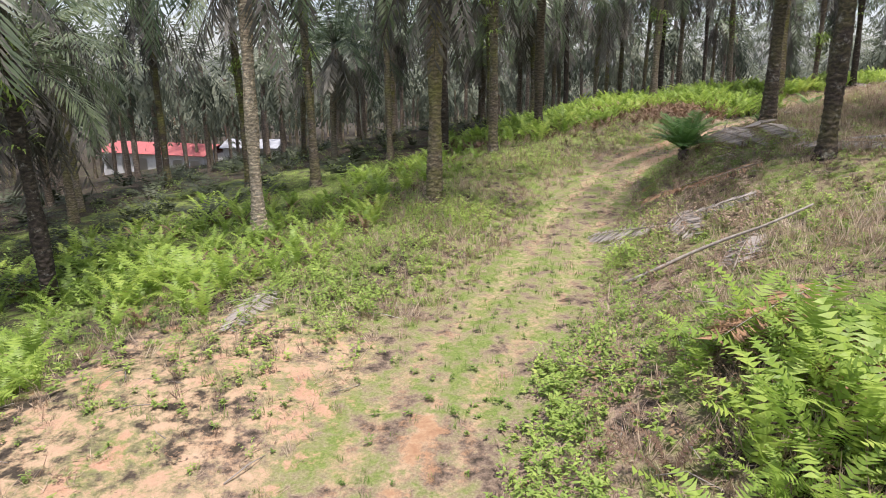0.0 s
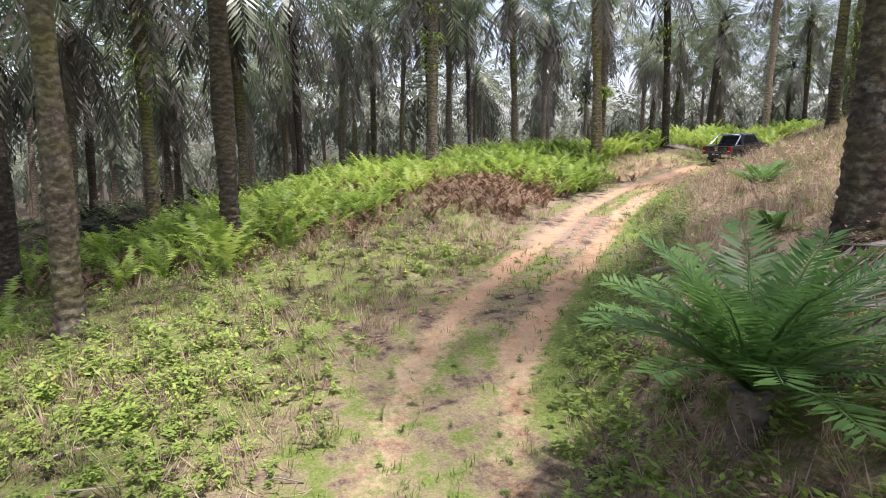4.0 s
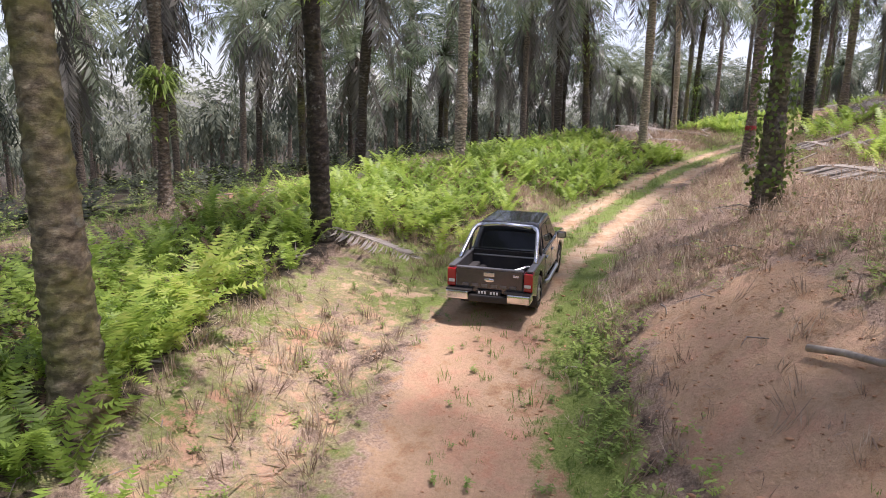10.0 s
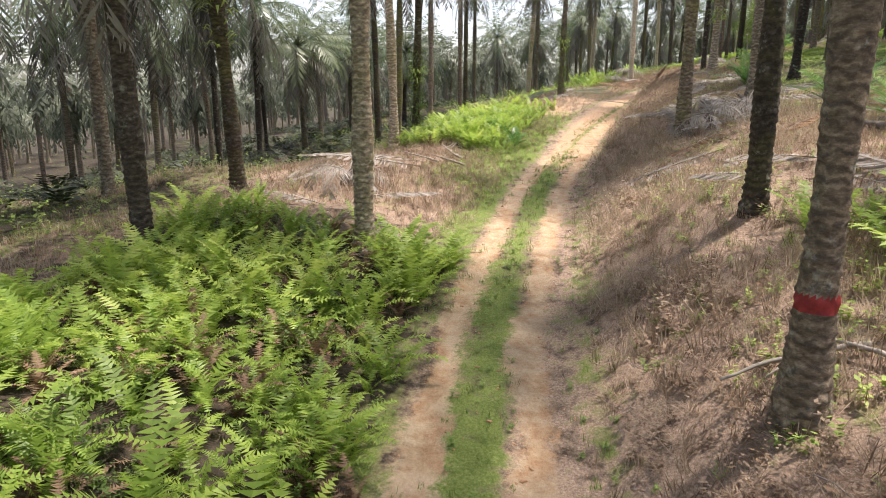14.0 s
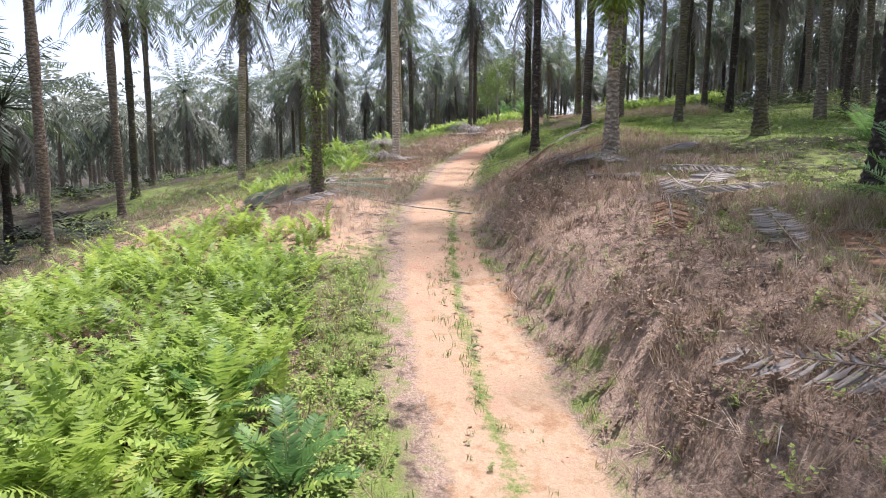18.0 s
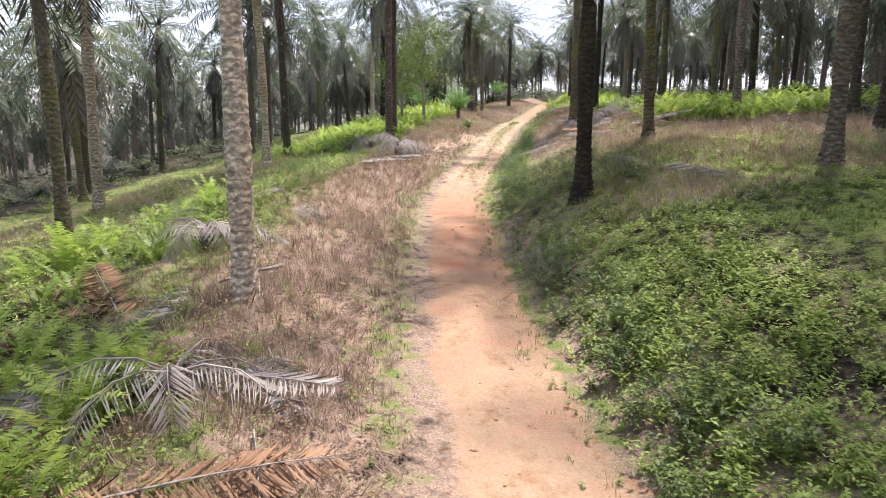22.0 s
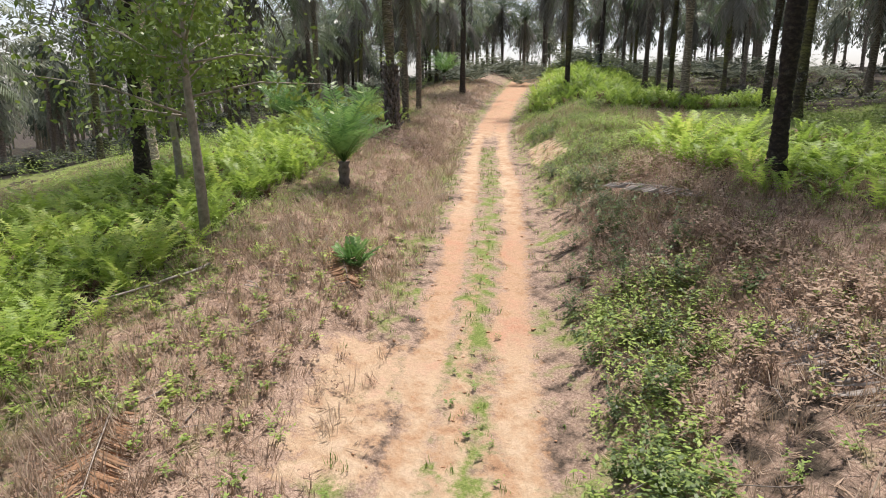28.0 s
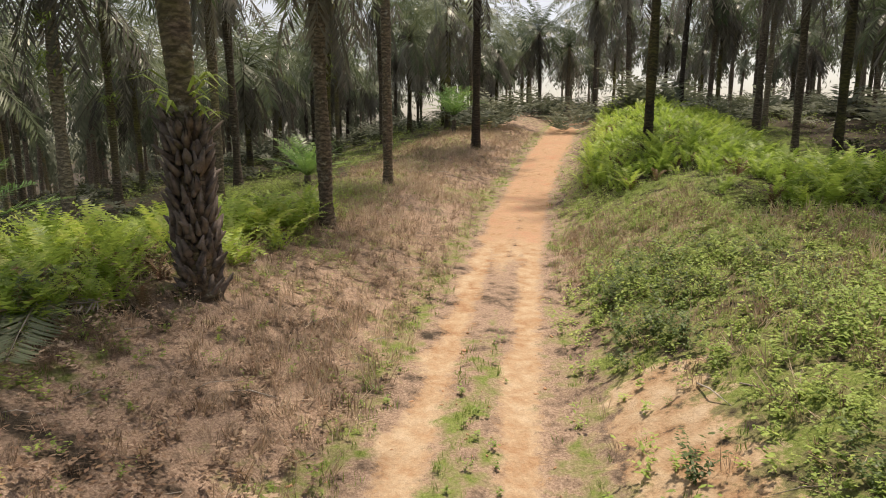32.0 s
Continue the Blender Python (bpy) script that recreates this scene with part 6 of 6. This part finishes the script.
def frond_heap(x, y, n, tall, label):
    """Dead fronds thrown over a stump, hanging down all round."""
    root = new("frond_heap")
    v, f = tube([(0, 0, -0.2), (0, 0.03, tall * 0.5), (0.02, 0, tall)], [0.3, 0.25, 0.2], 9)
    o = new("stump", mesh_of("stump", v, f, M_LOG, True))
    o.parent = root
    for k in range(n):
        v, f = frond(FR, FR.uniform(1.9, 2.9), FR.uniform(0.2, 0.8), FR.uniform(1.6, 2.3), 26, 0.55, 0.03, 0.6, -0.1, 0.03, 0.1)
        v = turned(v, yaw=k * 6.28 / n + FR.normal(0, 0.2)) + (0, 0, tall * FR.uniform(0.6, 1.0))
        v[:, 2] = np.maximum(v[:, 2], 0.03)
        o = new("dead_frond", mesh_of("dead_frond", v, f, M_LITTER, tone=np.full(len(v), FR.uniform(0.3, 0.9))))
        o.parent = root
        o["kind"] = "stuff"
    return tagged(lay(root, x, y), label, "dead fronds", "heaps of dead fronds")


frond_heap(165.3, 34.2, 10, 0.9, "heap of grey dead palm fronds over a stump")
for s_, d_, n, tall in ((190.2, -5.1, 20, 1.0), (165, -7.6, 12, 0.8), (156, -5.6, 8, 0.5), (107.5, 7.0, 12, 0.7), (110.5, 8.6, 10, 0.6), (195, 8.2, 9, 0.5), (100, -6.8, 8, 0.5)):
    x, y = at(s_, d_)
    frond_heap(x, y, n, tall, "heap of grey dead palm fronds over a stump")


def branch(length, radius, forks, name, label, category, material, x, y, yaw, lift=0.05, rise=0.05):
    pts = [np.array([0, 0, 0.0])]
    for k in range(8):
        pts.append(pts[-1] + np.array([length / 8, FR.normal(0, length * 0.02), FR.normal(rise, 0.03) * length / 8]))
    pts = np.array(pts)
    rad = radius * np.linspace(1, 0.45, 9) * FR.uniform(0.88, 1.12, 9)
    root = new(name)
    v, f = tube(pts, rad, 9)
    o = new("stem", mesh_of("stem", v, f, material, True))
    o.parent = root
    for k in range(forks):
        i = int(FR.integers(3, 8))
        d = np.array([FR.uniform(0.3, 0.9), FR.choice([-1, 1]) * FR.uniform(0.5, 1.0), FR.uniform(0.05, 0.4)])
        ln = length * FR.uniform(0.2, 0.4)
        q = np.array([pts[i], pts[i] + d * ln * 0.5, pts[i] + d * ln + (0, 0, 0.05)])
        v, f = tube(q, rad[i] * np.array([0.7, 0.5, 0.2]), 6)
        o = new("fork", mesh_of("fork", v, f, material, True))
        o.parent = root
    if name == "fallen_log" or length > 5:         # long straight pieces rest on both ends
        e = np.array([math.cos(yaw), math.sin(yaw)]) * length
        za, zb = ground_at(x, y), ground_at(x + e[0], y + e[1])
        root.matrix_world = Matrix.Translation((x, y, za + radius * 0.5)) @ Matrix.Rotation(yaw, 4, "Z") @ Matrix.Rotation(-math.atan2(zb - za, length), 4, "Y")
    else:
        lay(root, x, y, yaw, lift)
    return tagged(root, label, category)


BRANCHES = [("dead_branch", 3.4, 0.07, 2, "bleached forked dead branch lying on the bank", "branch", M_WOOD, 28.4, 2.7, 217), ("dead_branch", 2.3, 0.05, 1, "grey dead branch on the dry bank", "branch", M_WOOD, 29.8, 6.3, 184),
            ("dead_branch", 4.2, 0.05, 0, "long bare frond stalk on the eroded bank", "branch", M_WOOD, 56, 4.8, 215), ("dead_branch", 3.6, 0.045, 1, "long bare stalk lying in dry grass", "branch", M_WOOD, 59.5, -7.1, -40),
            ("fallen_log", 4.2, 0.22, 0, "dark rotting palm log in dry grass", "log", M_LOG, 79.3, 4.7, -100), ("dead_branch", 2.2, 0.05, 2, "pale dead branch beside a palm", "branch", M_WOOD, 86, 5.5, 100),
            ("dead_branch", 2.4, 0.05, 1, "pale dead branch in dry grass", "branch", M_WOOD, 84.5, 5.9, 30), ("dead_branch", 2.8, 0.07, 2, "bleached forked branch on the verge", "branch", M_WOOD, 109, -4.3, 40), ("dead_branch", 2.0, 0.06, 1, "bleached branch on the verge", "branch", M_WOOD, 107.6, -3.8, 70),
            ("dead_branch", 2.2, 0.06, 0, "bare stalk by the track", "branch", M_WOOD, 107, -5.0, 60), ("fallen_log", 3.0, 0.14, 0, "grey log on the bank top", "log", M_LOG, 112, 8.6, 0), ("dead_branch", 1.6, 0.07, 0, "pale split frond base on the green bank", "branch", M_WOOD, 150, 3.6, 70),
            ("dead_branch", 2.6, 0.06, 1, "curved bare frond stalk in brown weeds", "branch", M_WOOD, 163, -5.0, 160), ("dead_branch", 5.05, 0.04, 0, "thin bleached frond stalk lying across the wheel ruts", "branch", M_WOOD, 135.3, 1.8, 74), ("fallen_log", 1.6, 0.1, 0, "short dark log in dry grass", "log", M_LOG, 192.8, -5.0, 278),
            ("dead_branch", 3.4, 0.04, 1, "thin grey stalk on the slope", "branch", M_WOOD, 172, -10, 150), ("dead_branch", 3.0, 0.04, 0, "thin dry stalk in brown grass", "branch", M_WOOD, 211, -6.4, 150), ("dead_branch", 4.8, 0.06, 0, "bare stalk fallen across the verge", "branch", M_WOOD, 7, 2.5, 265), ("dead_branch", 2.4, 0.05, 1, "pale dead branch in dry grass", "branch", M_WOOD, 72, 5.1, -70),
            ("fallen_log", 1.8, 0.16, 0, "dark rotting log on the bank top", "log", M_LOG, 128, 6.6, 60),
            ("dead_branch", 2.4, 0.05, 0, "bare stalk in short grass", "branch", M_WOOD, -4, -9, 30), ("fallen_log", 2.6, 0.2, 0, "grey rotting trunk piece under the palms", "log", M_LOG, 100, 12, 20), ("dead_branch", 2.6, 0.05, 2, "dead branch among fallen fronds", "branch", M_WOOD, 196, 5.2, 330)]
for nm, ln, rad, forks, label, cat, mat, s_, d_, turn in BRANCHES:
    x, y = at(s_, d_)
    i = int(np.clip(np.searchsorted(ARC, s_), 1, len(ARC) - 1))
    branch(ln, rad, forks, nm, label, cat, mat, x, y, math.atan2(TAN[i, 1], TAN[i, 0]) + radians(turn), 0.1 + rad)


def young_palm(x, y, fronds, length, trunk, label, up=1.25):
    root = new("young_palm")
    if trunk:
        z = np.linspace(-0.2, trunk, 9)
        v, f = tube(np.stack([0 * z, 0 * z, z], 1), 0.2 + 0.03 * np.sin(np.arange(9) * 2.5), 10)
        o = new("trunk", mesh_of("trunk", v, f, M_LOG, False))
        o.parent = root
    for k in range(fronds):
        u = (k + 0.5) / fronds
        v, f = frond(FR, length * FR.uniform(0.8, 1.1), up - 0.8 * u, FR.uniform(0.5, 0.95), 34, length * 0.24, 0.05, 0.15, 0.35, 0.035)
        o = new("frond", mesh_of("frond", turned(v, yaw=k * 2.399) + (0, 0, trunk), f, M_FROND_YOUNG))
        o.parent = root
    root.location = (x, y, ground_at(x, y))
    return tagged(root, label, "young palm", "young palms")


M_FROND_YOUNG = leaf_material("young_palm_leaflet", [(0.0, (0.09, 0.19, 0.055)), (0.5, (0.17, 0.32, 0.09)), (1.0, (0.29, 0.44, 0.13))], 0.4, 0.4, False)
for x, y, n, ln, tr_, label in [(*at(20.2, 3.3), 30, 2.0, 0.55, "bushy young oil palm on the bank"), (181.7, 17.85, 18, 2.9, 0.95, "young oil palm with a short brown trunk on dry grass"), (174.0, 21.1, 11, 0.95, 0.0, "small bright palm seedling on the dry bank"), (93.9, 61.5, 12, 1.5, 0.0, "dark green palm seedling at the edge of the ferns"), (92.3, 60.6, 10, 1.3, 0.0, "dark green palm seedling at the edge of the ferns"), (93.5, 47.7, 14, 2.2, 0.2, "young oil palm on the bank top"),
                                (84.5, 46.5, 14, 2.4, 0.2, "young oil palm among dry grass"), (89.0, 44.0, 12, 2.0, 0.2, "young oil palm under tall palms"), (103.0, 38.0, 12, 2.0, 0.2, "young oil palm in green grass"), (33.5, 41.5, 12, 1.1, 0.0, "small palm seedling in dry grass"),
                                (21.0, 37.6, 12, 1.2, 0.0, "small palm seedling on the bank"), (15.8, 32.6, 12, 0.65, 0.0, "small palm seedling on the bank"), (77.5, 47.0, 12, 2.2, 0.1, "young oil palm on the slope"), (*at(238, -12.5), 18, 3.2, 0.9, "leafy young oil palm on the green slope"), (*at(262, -13), 16, 2.8, 0.6, "young oil palm in rank weeds"), (*at(284, -9), 20, 3.6, 1.6, "broad young oil palm beyond the crest")]:
    young_palm(x, y, n, ln, tr_, label, 1.5 if tr_ == 0.95 or ln < 1 else 1.25)


def broadleaf(x, y, tall, label):
    """A slender spreading tree with small leaves in loose sprays."""
    root = new("broadleaf_tree")
    trunk_pts = np.array([(0, 0, -0.3), (0.1, 0.05, tall * 0.25), (-0.05, 0.2, tall * 0.5), (0.2, 0.1, tall * 0.75), (0.1, 0.0, tall)])
    v, f = tube(trunk_pts, [0.16, 0.13, 0.1, 0.07, 0.03], 9)
    o = new("trunk", mesh_of("trunk", v, f, M_WOOD, True))
    o.parent = root
    leaves, wood = [], []
    for k in range(26):
        t = FR.uniform(0.35, 1.0)
        p0 = np.array([np.interp(t * tall, trunk_pts[:, 2], trunk_pts[:, j]) for j in range(3)])
        a = k * 2.4 + FR.normal(0, 0.3)
        ln = tall * FR.uniform(0.25, 0.5) * (1.15 - 0.5 * t)
        d = np.array([math.cos(a), math.sin(a), FR.uniform(0.1, 0.6)])
        p1, p2 = p0 + d * ln * 0.5, p0 + d * ln + (0, 0, -0.12 * ln)
        wood.append(tube([p0, p1, p2], [0.04, 0.022, 0.01], 5))
        for _ in range(150):
            u = FR.uniform(0.25, 1.05)
            q = (p0 * (1 - u) + p2 * u) + FR.normal(0, 0.34, 3) * (0.5 + u)
            dd = FR.normal(0, 1, 3) + (0, 0, -0.4)
            leaves.append(strip_leaf(q, q + dd / np.linalg.norm(dd) * FR.uniform(0.16, 0.28), 0.11, FR.normal(0, 1, 3)))
    v, f = joined(wood)
    o = new("limb_work", mesh_of("limb_work", v, f, M_WOOD, True))
    o.parent = root
    v, f = joined(leaves)
    o = new("crown", mesh_of("crown", v, f, M_TREE_LEAF, tone=np.full(len(v), 0.6)))
    o.parent = root
    root.location = (x, y, ground_at(x, y))
    return tagged(root, label, "tree")


broadleaf(177.6, 23.8, 8.8, "slender broadleaf tree with sparse light green leaves")
broadleaf(184.5, 23.0, 7.5, "broadleaf tree leaning between the palms")


# ---------------------------------------------------------------- clods on the worn track
def clods():
    rng = np.random.default_rng(3)
    n = 3900
    s_ = np.r_[rng.uniform(36, 240, 2600), rng.uniform(52, 61, 700), rng.uniform(26, 34, 600)]
    d_ = np.r_[rng.normal(0, 1.3, 2600), rng.uniform(0.8, 6.0, 700), rng.normal(-0.5, 1.0, 600)]
    x = np.interp(s_, ARC, LINE[:, 0]) + np.interp(s_, ARC, TAN[:, 1]) * d_
    y = np.interp(s_, ARC, LINE[:, 1]) - np.interp(s_, ARC, TAN[:, 0]) * d_
    tpl = []
    for k in range(3):
        v, f = tube([(-1, 0, 0), (-0.5, 0, 0.3), (0.4, 0.1, 0.35), (1, 0, 0)], [0.5, 0.9, 0.7, 0.35], 5)
        tpl.append((v * rng.uniform(0.5, 1.5, v.shape) * (1, 0.8, 0.5), f))
    scatter("clay_clods", tpl, x, y, height(x, y), rng.uniform(0.008, 0.03, n) * rng.choice([1, 1, 1, 1.8], n), rng.uniform(0, 6.28, n), np.zeros((n, 2)), rng.random(n), M_CLAY, "small orange clay clods on the track", "clods")


clods()


# ---------------------------------------------------------------- buildings beyond the trees
def shed(x, y, z, yaw, w, l, h, wall, roof, label):
    root = new("shed")
    part("wall", boxy(-w / 2, w / 2, -l / 2, l / 2, -3, h, 0.02), wall, root)
    for sgn in (-1, 1):
        part("roof_sheet", quad_panel([(sgn * (w / 2 + 0.5), -l / 2 - 0.5, h - 0.1), (sgn * (w / 2 + 0.5), l / 2 + 0.5, h - 0.1), (0, l / 2 + 0.5, h + w * 0.2), (0, -l / 2 - 0.5, h + w * 0.2)][::sgn], 0.08), roof, root)
    for k in range(int(l / 4)):
        part("door", boxy(-w / 2 - 0.05, -w / 2 + 0.02, -l / 2 + 1 + k * 4, -l / 2 + 3 + k * 4, -0.2, 2.1, 0.01), M_STEEL, root)
        part("door", boxy(w / 2 - 0.02, w / 2 + 0.05, -l / 2 + 1 + k * 4, -l / 2 + 3 + k * 4, -0.2, 2.1, 0.01), M_STEEL, root)
    root.matrix_world = pose(x, y, z, 0, 0, yaw)
    return tagged(root, label, "shed")


M_WALLWHITE = simple_material("white_render", (0.72, 0.72, 0.70), 0.8, 0, 0.12, 1.5)
M_ROOFRED = simple_material("red_roof_sheet", (0.42, 0.12, 0.11), 0.6, 0, 0.2, 2.0)
M_ROOFGREY = simple_material("grey_roof_sheet", (0.45, 0.46, 0.47), 0.5, 0.3, 0.2, 2.0)
for x, y, yaw, w, l, h, wall, roof, label in [(-52, 128, 70, 8, 24, 3.0, M_WALLWHITE, M_ROOFRED, "long white shed with a red roof beyond the palms"),
                                              (-33, 122, 80, 6, 10, 2.2, M_WALLWHITE, M_ROOFGREY, "small white shed with a grey sheet roof")]:
    shed(x, y, ground_at(x, y) + 0.1, yaw, w, l, h, wall, roof, label)
